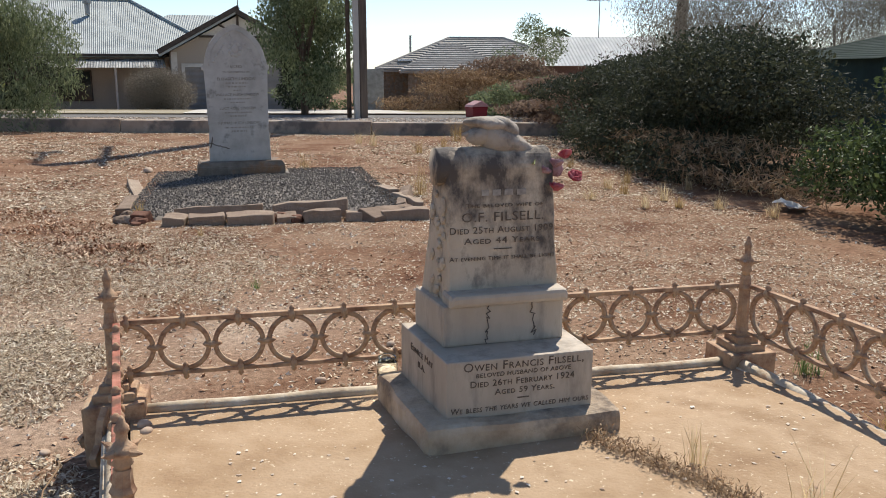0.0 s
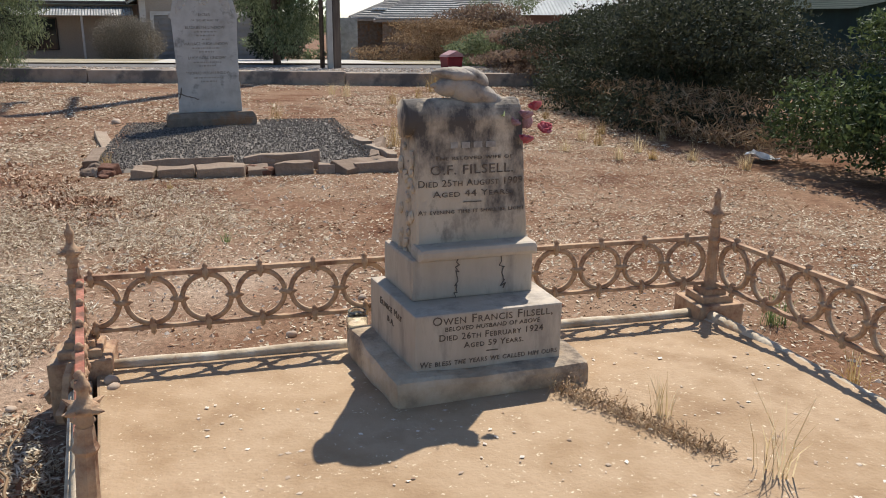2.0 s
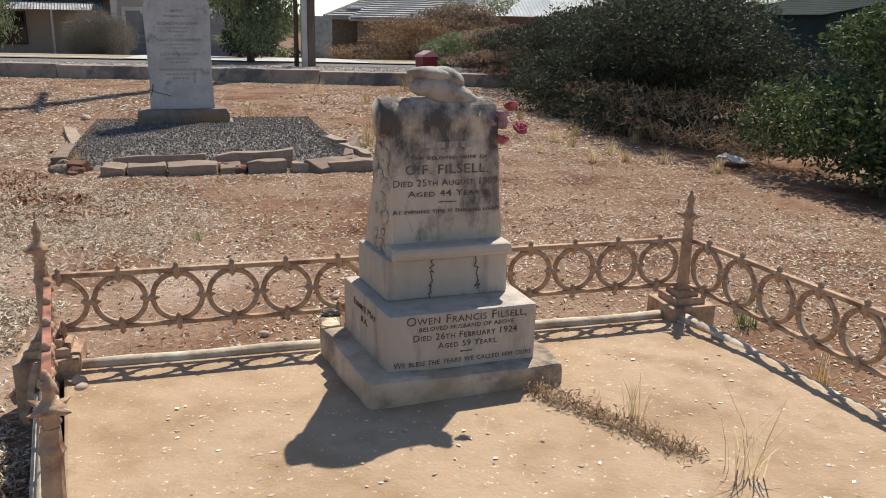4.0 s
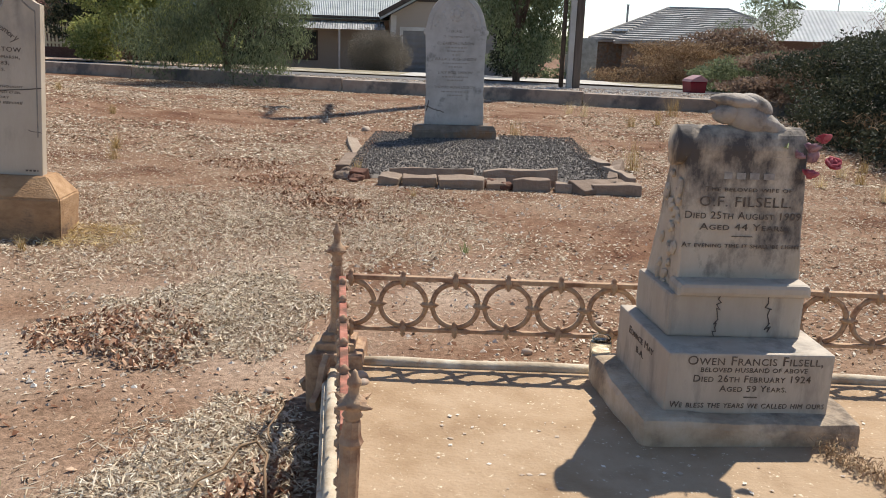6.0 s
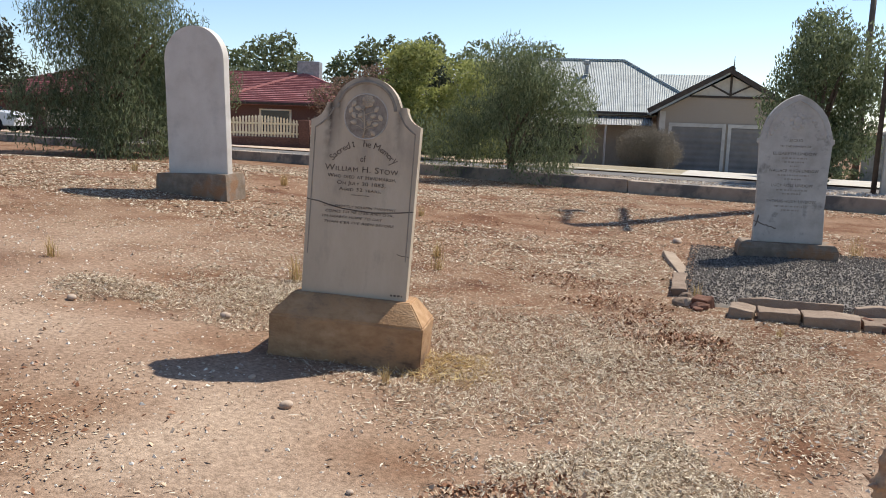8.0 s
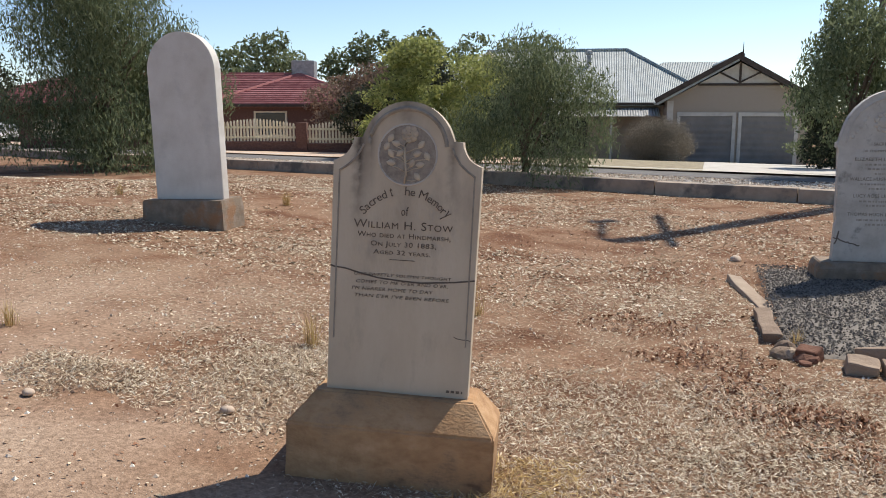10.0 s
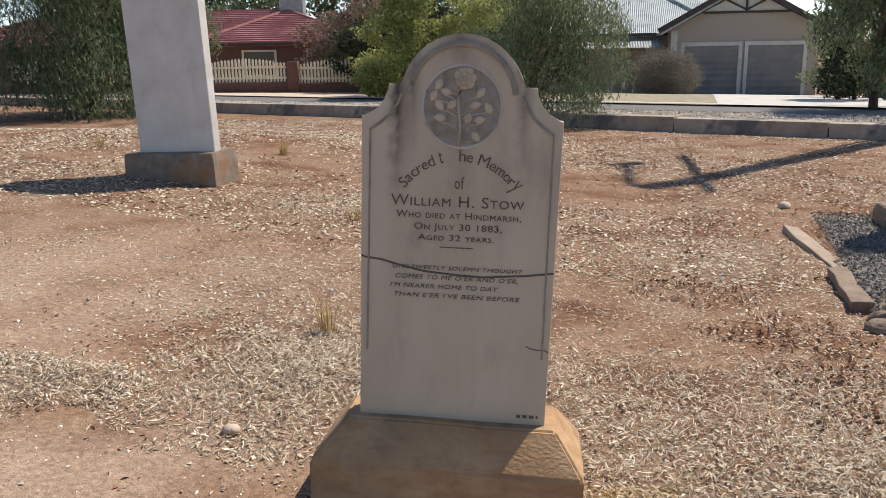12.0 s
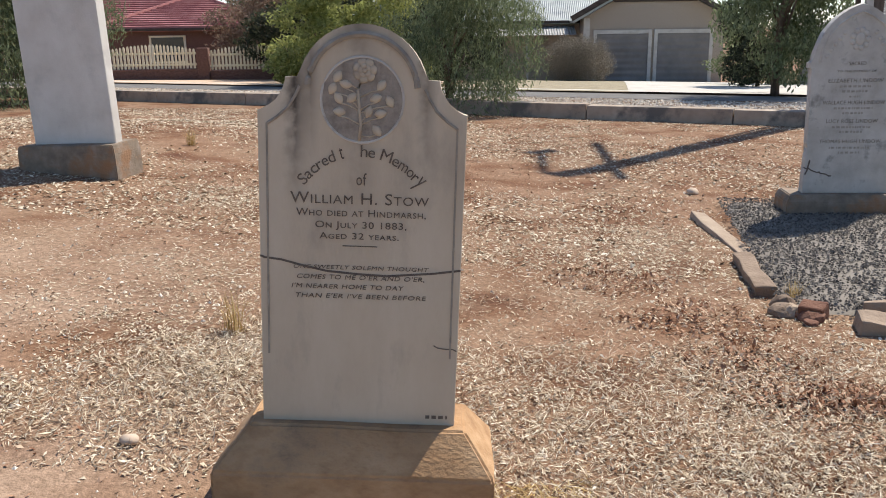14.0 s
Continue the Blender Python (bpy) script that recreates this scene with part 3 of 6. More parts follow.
def railing(a, b, label, lean=0.0, red=False, phase=0.5, count=0.0):
    """Two rails with a row of iron rings and clasps between them."""
    ax, ay = a
    bx, by = b
    L = math.hypot(bx - ax, by - ay)
    m = pose(ax, ay, 0, 0, 0, math.degrees(math.atan2(by - ay, bx - ax))) @ pose(0, 0, 0, lean)
    root = thing("iron_railing", m, label, "railing", "low iron railings of the grave")
    top = roughen(box(0, L, -0.011, 0.011, RAIL_T - 0.008, RAIL_T + 0.008, 0.003), 0.0015, 9, ax)
    part("top_rail", top, M_REDPAINT if red else M_RUST, root, "flat rail with faded red paint" if red else "")
    part("bottom_rail", roughen(box(0, L, -0.010, 0.010, RAIL_B - 0.007, RAIL_B + 0.007, 0.003), 0.0015, 9, ay), M_RUST, root)
    step = L / (count or round(L / RING))
    n = int(L / step - phase + 1e-6) + 1
    zc, r = (RAIL_T + RAIL_B) / 2, (RAIL_T - RAIL_B) / 2 - 0.012
    ring = bmesh.new()
    nseg = 28
    prof = ((0.008, 0.005), (0.008, -0.005), (-0.008, -0.005), (-0.008, 0.005))
    vs = [[ring.verts.new(((r + dr) * math.cos(2 * math.pi * k / nseg), dy * 1.3, (r + dr) * math.sin(2 * math.pi * k / nseg))) for dr, dy in prof] for k in range(nseg)]
    for k in range(nseg):
        p, q = vs[k], vs[(k + 1) % nseg]
        for e in range(4):
            f = (e + 1) % 4
            ring.faces.new((p[e], p[f], q[f], q[e]))
    bmesh.ops.recalc_face_normals(ring, faces=ring.faces[:])
    half_ring = ring.copy()
    bmesh.ops.delete(half_ring, geom=[v for v in half_ring.verts if v.co.x < -0.012], context="VERTS")
    ring_me = finish("ring", ring, M_RUST, True)
    half_me = finish("half_ring", half_ring, M_RUST, True)
    clasp = lathe([(0.003, -0.030), (0.010, -0.021), (0.007, -0.014), (0.013, -0.007), (0.013, 0.007), (0.007, 0.014), (0.010, 0.021), (0.003, 0.032)], 8)
    for v in clasp.verts:
        v.co.y *= 1.4
    clasp_me = finish("clasp", clasp, M_RUST, True)
    for k in range(n):
        cut = k == 0 and phase < 0.4
        o = new("half_ring" if cut else "ring", half_me if cut else ring_me)
        o.parent, o.matrix_local = root, pose((k + phase) * step, 0, zc, 0, 0, 0)
        for z in (RAIL_T - 0.004, RAIL_B + 0.002):
            c = new("clasp", clasp_me)
            c.parent, c.matrix_local = root, pose((k + phase) * step, 0, z)
        if k:
            c = new("clasp", clasp_me)
            c.parent, c.matrix_local = root, pose((k + phase - 0.5) * step, 0, zc, 0, 90, 0)
    return root


railing((X0 + 0.03, YB), (X1 - 0.03, YB), "rusty low iron railing of linked rings behind the headstone", phase=0.10, count=12.6)
railing((X1 + 0.01, YB - 0.03), (X1 + 0.28, 0.2), "rusty low iron railing of linked rings along the slab")
railing((X0 + 0.005, YB - 0.03), (X0 + 0.16, 1.8), "low ring railing with faded red top rail leaning over dead leaves", lean=-2.0, red=True)


def fence_post(x, y, top, label, tilt=(0, 0), spikes=False):
    root = thing("fence_post", pose(x, y, 0, tilt[0], tilt[1], 8 if spikes else 0), label, "fence post", "cast-iron corner posts")
    h = top
    foot = box(-0.095, 0.095, -0.095, 0.095, -0.05, 0.205, 0.008)
    part("foot_block", roughen(foot, 0.004, 12, x), M_RUST, root)
    stepb = box(-0.066, 0.066, -0.066, 0.066, 0.203, 0.232, 0.006)
    add_box(stepb, -0.046, 0.046, -0.046, 0.046, 0.23, 0.256, 0.005)
    part("stepped_base", roughen(stepb, 0.002, 14, y), M_RUST, root)
    sh = lathe([(0.036, 0.253), (0.036, 0.266), (0.028, 0.276), (0.023, 0.29), (0.021, 0.43), (0.027, 0.442), (0.021, 0.455), (0.018, 0.49)], 8)
    part("shaft", sh, M_RUST, root)
    k = (h - 0.48) / 0.16
    prof = [(0.017, 0), (0.015, 0.02), (0.022, 0.028), (0.016, 0.04), (0.026, 0.058), (0.030, 0.066), (0.02, 0.078), (0.012, 0.09), (0.011, 0.11), (0.015, 0.118), (0.014, 0.13), (0.008, 0.14), (0.006, 0.152), (0.001, 0.16)]
    part("finial", lathe([(r, 0.48 + z * k) for r, z in prof], 12), M_RUST, root, smooth=True)
    sp = bmesh.new()
    for a in range(4):
        b = lathe([(0.010, 0.0), (0.008, 0.016), (0.001, 0.036)], 6)
        merge(sp, b, pose(0, 0, 0.48 + 0.062 * k, 0, 0, a * 90 + 45) @ pose(0.018, 0, 0, 0, 80, 0))
    part("crockets", sp, M_RUST, root)
    return root


fence_post(X0, YB, 0.637, "rusty cast-iron corner post with pointed finial")
fence_post(X1, YB, 0.645, "rusty cast-iron corner post on stepped iron foot")
fence_post(X0 + 0.17, 1.76, 0.60, "reddish rusted iron post with broad pointed finial", tilt=(0, 3), spikes=True)

# two cast feet that brace the left corner
for k, (dx, dy, rz) in enumerate(((-0.085, -0.03, 200), (0.075, -0.03, -20), (-0.05, -0.13, 250))):
    br = prism([(0, 0), (0.09, 0), (0.10, 0.03), (0.06, 0.06), (0.035, 0.13), (0.0, 0.16)], -0.012, 0.012, 0.003)
    root = part("post_brace", br, M_RUST, at=pose(X0 + dx * 0.3, YB + dy, 0.06, 0, 0, rz))
    tagged(root, "rusty flared iron brace at the foot of the corner post", "post brace", "braces of the corner post")

# ---- two-name monument on the slab ----
mon = thing("headstone", pose(0.85, 2.56, SLAB_Z, 0, 0.3, 4), "lichen-stained marble desk headstone with carved dove on two plinths", "headstone")
st = roughen(box(-0.31, 0.31, -0.25, 0.27, -0.04, 0.070, 0.022), 0.016, 9, 4, 4)


def splay(bm, k=0.075):
    """The left side of the stones runs out a little towards the back."""
    for v in bm.verts:
        if v.co.x < 0:
            v.co.x -= k * (v.co.y + 0.19)
    return bm


part("rough_step", splay(st), M_SANDMARBLE, mon, "rough-hewn stone step, chipped edges")
pl = roughen(box(-0.233, 0.233, -0.19, 0.225, 0.066, 0.246, 0.006), 0.0015, 10, 2)
part("plinth", splay(pl), M_MARBLE, mon, "white marble plinth with lettering")
up = box(-0.193, 0.190, -0.06, 0.205, 0.245, 0.375, 0.010)
part("upper_block", splay(roughen(up, 0.003, 12, 5, 2)), M_MARBLE, mon, "cracked marble block")
part("ledge", roughen(prism([(-0.188, 0.372), (0.196, 0.372), (0.196, 0.396), (0.19, 0.408), (0.178, 0.412), (-0.17, 0.412), (-0.182, 0.408), (-0.188, 0.396)], -0.085, 0.02, 0.013), 0.002, 12, 1), M_MARBLE, mon, "rounded marble ledge")
# tablet: a thick upright desk whose top rolls over
tab = bmesh.new()
side = [(-0.020, 0.37), (-0.013, 0.55), (-0.006, 0.74), (-0.012, 0.785), (0.0, 0.818), (0.022, 0.838), (0.048, 0.843), (0.075, 0.836), (0.095, 0.815), (0.103, 0.785), (0.106, 0.74), (0.14, 0.56), (0.195, 0.37)]
lv = [tab.verts.new((-0.178 - 0.012 * y / 0.1, y, z)) for y, z in side]
rv = [tab.verts.new((0.187 - 0.06 * (z - 0.37), y, z)) for y, z in side]
tab.faces.new(lv)
tab.faces.new(rv[::-1])
for i in range(len(side)):
    j = (i + 1) % len(side)
    tab.faces.new((lv[j], lv[i], rv[i], rv[j]))
bmesh.ops.recalc_face_normals(tab, faces=tab.faces[:])
bmesh.ops.bevel(tab, geom=tab.edges[:], offset=0.006, segments=1, affect="EDGES", clamp_overlap=True)
bmesh.ops.triangulate(tab, faces=[f for f in tab.faces if len(f.verts) > 4])
part("tablet", roughen(tab, 0.004, 14, 7, 1), M_LICHEN, mon, "upright tablet with heavy dark lichen")
roll = tube([(-0.204, 0.045, 0.785), (-0.198, 0.045, 0.785), (-0.12, 0.045, 0.785)], 0.057, 20)
part("scroll", roughen(roll, 0.003, 16, 2), M_LICHEN, mon, "rolled end of the tablet", smooth=True)
# ivy carved along the side of the tablet
ivy = bmesh.new()
rnd = random.Random(3)
for k in range(46):
    z = rnd.uniform(0.27, 0.80)
    y = 0.05 + rnd.uniform(-0.06, 0.09) * (1.25 - z)
    b = bmesh.new()
    bmesh.ops.create_icosphere(b, subdivisions=1, radius=1)
    b.transform(pose(-0.180 - 0.012 * y / 0.1, y, z, rnd.uniform(0, 90), 0, 0) @ Matrix.Diagonal((0.010, rnd.uniform(0.010, 0.022), rnd.uniform(0.012, 0.028), 1)))
    merge(ivy, b)
part("carved_ivy", ivy, M_LICHEN, mon, "carved ivy leaves in stone")
# dove with lifted wing on the roll
dv = bmesh.new()


def blob(bm, c, r, rot=(0, 0, 0), sub=2):
    b = bmesh.new()
    bmesh.ops.create_icosphere(b, subdivisions=sub, radius=1)
    merge(bm, b, pose(*c, *rot) @ Matrix.Diagonal((*r, 1)))


blob(dv, (0.0, 0.05, 0.862), (0.074, 0.048, 0.048), (0, 24, 0), 3)
blob(dv, (0.045, 0.048, 0.850), (0.066, 0.040, 0.034), (0, 30, 0), 3)
blob(dv, (0.100, 0.045, 0.826), (0.050, 0.030, 0.020), (0, 40, 0))
blob(dv, (-0.062, 0.045, 0.874), (0.042, 0.032, 0.030), (0, -4, 0), 3)
blob(dv, (-0.105, 0.042, 0.880), (0.016, 0.010, 0.008), (0, -6, 0), 1)
blob(dv, (-0.030, 0.052, 0.908), (0.078, 0.046, 0.022), (0, 6, -6), 3)
blob(dv, (0.020, 0.055, 0.898), (0.055, 0.044, 0.030), (0, 22, 8), 3)
blob(dv, (-0.075, 0.050, 0.914), (0.040, 0.026, 0.012), (0, 2, -10))
part("dove", roughen(dv, 0.004, 18, 2), M_DOVE, mon, "weathered carved stone dove", smooth=True)
# writing
FT = pose(0, -0.0215, 0.37, -2.1, 0, 0)
inscribe([("O.F. FILSELL.", 0.0, 0.250, 0.265, 0.028, 0), ("Died 25th August 1909", -0.003, 0.214, 0.335, 0.021, 0), ("Aged 44 Years.", 0.002, 0.182, 0.255, 0.019, 0),
          ("At evening time it shall be light", 0.0, 0.131, 0.345, 0.014, 0), ("The beloved wife of", 0.005, 0.293, 0.25, 0.013, 0)], M_LEAD, mon, "worn lead letters", FT)
part("inscription_rule", box(-0.03, 0.03, -0.001, 0.001, 0.163, 0.1655), M_LEAD, mon, at=FT)
part("worn_inscription", bars([(0.01, 0.328, 0.16, 0.018), (0.04, 0.392, 0.15, 0.018)]), M_LEADPALE, mon, "unreadable worn lettering", at=FT)
PT = pose(0, -0.1915, 0.066)
inscribe([("Owen Francis Filsell,", 0.01, 0.147, 0.38, 0.026, 0), ("BELOVED HUSBAND OF ABOVE", 0.008, 0.126, 0.30, 0.013, 0.1), ("Died 26th February 1924", 0.006, 0.097, 0.33, 0.020, 0),
          ("Aged 59 Years.", 0.012, 0.069, 0.19, 0.018, 0), ("We bless the years we called him ours", 0.0, 0.020, 0.44, 0.018, 0.1)], M_LEAD, mon, "black lead letters", PT)
part("inscription_rule", box(-0.012, 0.025, -0.001, 0.001, 0.051, 0.054), M_LEAD, mon, at=PT)
inscribe([("Eunice May", 0, 0.125, 0.20, 0.022, 0.05), ("B.A.", 0, 0.088, 0.06, 0.018, 0)], M_LEAD, mon, "black lead letters", pose(-0.2495, 0.02, 0.066, 0, 0, -85.7))


def crack(points, width, parent, m, name="crack"):
    """A thin dark jagged line lying in the x-z plane."""
    bm = bmesh.new()
    for (xa, za), (xb, zb) in zip(points, points[1:]):
        d = math.hypot(xb - xa, zb - za)
        b = box(-0.001, d + 0.001, -0.0012, 0.001, -width / 2, width / 2)
        merge(bm, b, pose(xa, 0, za, 0, -math.degrees(math.atan2(zb - za, xb - xa)), 0))
    part(name, bm, M_CRACK, parent, "dark open crack", at=m)


def jag(x0, z0, x1, z1, n, amp, seed):
    r = random.Random(seed)
    return [(x0 + (x1 - x0) * i / n + (r.uniform(-amp, amp) if 0 < i < n else 0), z0 + (z1 - z0) * i / n + (r.uniform(-amp, amp) if 0 < i < n else 0)) for i in range(n + 1)]


crack(jag(-0.066, 0.25, -0.06, 0.37, 14, 0.007, 1), 0.0024, mon, pose(0, -0.0625, 0))
crack(jag(0.09, 0.265, 0.082, 0.37, 14, 0.009, 2), 0.0024, mon, pose(0, -0.0625, 0))

# cloth roses hung over the end of the roll
bq = thing("artificial_roses", pose(1.025, 2.565, 0.955), "faded red and pink cloth roses hung on the headstone", "flowers")
rnd = random.Random(11)
for k, (dx, dy, dz, r, mt) in enumerate(((0.0, 0.0, 0.02, 0.028, M_PINK), (0.055, -0.02, -0.02, 0.026, M_PETAL), (-0.005, -0.025, -0.05, 0.026, M_PETAL), (0.03, 0.0, 0.045, 0.024, M_PETAL), (-0.035, 0.0, 0.0, 0.024, M_PINK), (0.01, 0.01, -0.01, 0.026, M_PINK))):
    b = bmesh.new()
    for p in range(11):
        s = bmesh.new()
        bmesh.ops.create_uvsphere(s, u_segments=6, v_segments=4, radius=1)
        a = p * 137.5
        merge(b, s, pose(0, 0, 0, 0, 0, a) @ pose(r * 0.5 * (p / 11) ** 0.5, 0, 0, 0, 30 + 30 * p / 11, 0) @ Matrix.Diagonal((r * 0.22, r * 0.55, r * 0.62, 1)))
    part("rose", b, mt, bq, smooth=True, at=pose(dx, dy, dz, rnd.uniform(-50, 50), rnd.uniform(-50, 50), 0))
st = bmesh.new()
for k in range(4):
    merge(st, tube([(0, 0, 0.02), (-0.03 - 0.01 * k, 0.02, 0.04), (-0.08, 0.03 - 0.02 * k, 0.02)], 0.0022, 5))
part("stems", st, M_WEED, bq, "thin green stems")

# jar behind the plinth
jar = thing("glass_jar", pose(0.535, 2.83, 0.195), "small clear glass jar standing behind the plinth on the kerb", "jar")
part("jar_body", lathe([(0.03, 0.0), (0.036, 0.004), (0.037, 0.07), (0.033, 0.083), (0.029, 0.087), (0.027, 0.087), (0.031, 0.08), (0.034, 0.07), (0.034, 0.007)], 18), M_GLASS, jar, smooth=True)
part("jar_rim", lathe([(0.029, 0.087), (0.031, 0.089), (0.031, 0.1), (0.029, 0.102), (0.027, 0.1), (0.027, 0.088)], 18), M_GLASS, jar, smooth=True)
part("jar_dirt", lathe([(0.001, 0.008), (0.033, 0.008), (0.033, 0.05), (0.03, 0.055), (0.001, 0.06)], 14), M_PEBBLE, jar, "pale dry earth in the jar")
for piece in jar.children:
    piece.visible_shadow = False
# ---- the three other headstones ----
def arc(cx, cz, r, a0, a1, n):
    return [(cx + r * math.cos(radians(a0 + (a1 - a0) * i / n)), cz + r * math.sin(radians(a0 + (a1 - a0) * i / n))) for i in range(n + 1)]


def footing(root, x0, x1, y0, y1, h, chamfer, mat, label, seed):
    """A block with a sloped top edge."""
    bm = bmesh.new()
    lo = [(x0, y0), (x1, y0), (x1, y1), (x0, y1)]
    hi = [(x0 + chamfer, y0 + chamfer), (x1 - chamfer, y0 + chamfer), (x1 - chamfer, y1 - chamfer), (x0 + chamfer, y1 - chamfer)]
    rings = [[bm.verts.new((x, y, -0.15)) for x, y in lo], [bm.verts.new((x, y, h * 0.66)) for x, y in lo], [bm.verts.new((x, y, h)) for x, y in hi]]
    bm.faces.new(rings[0][::-1])
    bm.faces.new(rings[2])
    for a, b in zip(rings, rings[1:]):
        for i in range(4):
            j = (i + 1) % 4
            bm.faces.new((a[i], a[j], b[j], b[i]))
    bmesh.ops.bevel(bm, geom=bm.edges[:], offset=0.008, segments=2, affect="EDGES")
    roughen(bm, 0.006, 7, seed, 2)
    return part("footing", bm, mat, root, label)


# tall stone with a carved rose
SX, SY = -2.694, 4.917
stow = thing("headstone", pose(SX, SY, 0.03, -3.2, 2.5, 10.5) @ Matrix.Diagonal((1, 1, 1.022, 1)), "upright cream marble headstone with carved rose roundel and mended crack", "headstone")
footing(stow, -0.435, 0.43, -0.135, 0.28, 0.345, 0.095, M_SAND, "weathered brown sandstone footing", 3)
half = [(0.302, 0.34), (0.309, 1.292)] + [(0.313 + 0.085 * math.cos(radians(a)), 1.378 + 0.085 * math.sin(radians(a))) for a in (-100, -118, -136, -154, -172)]
half += [(0.226, 1.388), (0.190, 1.388)]
ol = half + arc(0.0, 1.348, 0.191, 12, 168, 18) + [(-x, z) for x, z in half[::-1]]
part("slab", prism(ol, 0.0, 0.085, 0.009, 2), M_ROSESTONE, stow, "")
# raised margin round the face, its colour darkened for grime and arch shading
edge = bmesh.new()
for sx in (-1, 1):
    add_box(edge, sx * 0.281 - 0.003, sx * 0.281 + 0.003, -0.003, 0.002, 0.56, 1.255, 0.001)
    merge(edge, tube([(sx * (0.281 + dx), -0.001, z) for dx, z in ((0, 1.252), (-0.03, 1.272), (-0.062, 1.30), (-0.085, 1.335), (-0.098, 1.362))], 0.005, 6))
merge(edge, tube([(x, -0.001, z) for x, z in arc(0.0, 1.348, 0.162, 6, 174, 24)], 0.010, 6))
part("carved_margin", edge, M_GRIME_SHADE, stow, "grey moulded margin")
# roundel: cut rim, sunken face in a darker colour, stalk, rose and leaves
RZ, RR = 1.327, 0.121
rd = tube([(RR * math.cos(radians(a)), -0.001, RZ + RR * math.sin(radians(a))) for a in range(0, 361, 9)], 0.004, 6)
part("roundel_rim", rd, M_GREYMARBLE, stow, "grey cut rim")
part("roundel", prism(arc(0, RZ, RR, 0, 350, 35), -0.0015, 0.001), M_ROUNDEL, stow, "sunken grey roundel")
rose = bmesh.new()
def carved_leaf(bm, x, z, a, size=1.0):
    """A pointed leaf in low relief with a raised rib."""
    b = bmesh.new()
    bmesh.ops.create_icosphere(b, subdivisions=2, radius=1)
    for v in b.verts:
        v.co.x *= 1 - 0.55 * v.co.z ** 2
        v.co.y -= 0.25 * max(0, 1 - abs(v.co.x) * 4)
    merge(bm, b, pose(x, -0.002, RZ + z, 0, a, 0) @ Matrix.Diagonal((0.0135 * size, 0.006, 0.0195 * size, 1)))


stem = [(-0.008, -0.117), (-0.003, -0.073), (-0.008, -0.022), (-0.013, 0.028), (-0.004, 0.052), (0.007, 0.075)]
merge(rose, tube([(x, -0.003, RZ + z) for x, z in stem], 0.0048, 6))
leafs = [(-0.087, 0.031, 25), (-0.048, 0.043, 100), (-0.069, 0.003, -35), (-0.030, 0.006, 50), (-0.067, -0.034, 95), (0.040, 0.006, 70), (0.081, -0.002, -30), (0.019, -0.032, 20), (0.054, -0.037, 80), (0.044, -0.085, -40), (-0.072, 0.064, 30), (0.056, 0.043, 40)]
for x, z, a in leafs:
    carved_leaf(rose, x, z, a)
    zj = max(-0.10, z - 0.035)
    merge(rose, tube([(x, -0.002, RZ + z - 0.012), (x * 0.55 - 0.003, -0.003, RZ + z - 0.018), (-0.007, -0.003, RZ + zj)], 0.0022, 5))
for ring_r, count, size in ((0.025, 7, 0.014), (0.013, 5, 0.011)):
    for p in range(count):
        q = p * 2 * math.pi / count + ring_r * 40
        blob(rose, (0.007 + ring_r * math.cos(q), -0.004 - 0.14 * (0.03 - ring_r), RZ + 0.083 + ring_r * math.sin(q)), (size, 0.005, size * 0.8), (0, -math.degrees(q) + 90, 0))
blob(rose, (0.007, -0.009, RZ + 0.083), (0.007, 0.005, 0.007))
part("carved_rose", rose, M_ROSESTONE, stow, "carved rose spray", smooth=True)
ST = pose(0, -0.0015, 0)
ins = bmesh.new()
word = "Sacred to the Memory"
adv = [1.7 if c == "M" else 1.4 if c == "m" else 0.55 if c in "ti" else 0.8 if c == "r" else 0.6 if c == " " else 1.0 for c in word]
run = 0.0
for i, ch in enumerate(word):
    mid = run + adv[i] / 2
    run += adv[i]
    if ch == " " or i in (8, 10):
        continue
    a = 148 - 116 * mid / sum(adv)
    x, z = 0.20 * math.cos(radians(a)), 0.975 + 0.19 * math.sin(radians(a))
    merge(ins, letters(ch, 0.020 * adv[i], 0.022 if ch in "aceormn" else 0.034), pose(x, 0, z, 0, -(a - 90) * 0.85, 0))
part("inscription_line", ins, M_LEAD, stow, "dark lead letters in an arch", at=ST)
inscribe([("of", 0.0, 1.082, 0.03, 0.036, 0), ("William H. Stow", -0.005, 1.026, 0.415, 0.033, 0), ("Who died at Hindmarsh,", 0.0, 0.989, 0.39, 0.021, 0),
          ("On July 30 1883,", 0.0, 0.954, 0.275, 0.020, 0), ("Aged 32 years.", -0.005, 0.921, 0.24, 0.019, 0),
          ("ONE SWEETLY SOLEMN THOUGHT", 0.0, 0.829, 0.41, 0.012, 0.25), ("COMES TO ME O'ER AND O'ER,", 0.0, 0.798, 0.39, 0.014, 0.25),
          ("I'M NEARER HOME TO DAY", -0.04, 0.769, 0.34, 0.014, 0.25), ("THAN E'ER I'VE BEEN BEFORE", 0.0, 0.740, 0.40, 0.014, 0.25)], M_LEAD, stow, "dark lead letters", ST)
part("inscription_rule", box(-0.055, 0.05, -0.001, 0.001, 0.899, 0.9015), M_LEAD, stow, at=ST)
part("mason_mark", bars([(0.245, 0.365, 0.07, 0.010)]), M_LEAD, stow, "tiny unreadable mark", at=pose(0, -0.001, 0))
crack([(-0.304, 0.863), (-0.29, 0.858), (-0.24, 0.853), (-0.18, 0.838), (-0.10, 0.822), (0.0, 0.815), (0.08, 0.812), (0.16, 0.819), (0.22, 0.824), (0.304, 0.836)], 0.006, stow, pose(0, -0.0008, 0), "mended_crack")
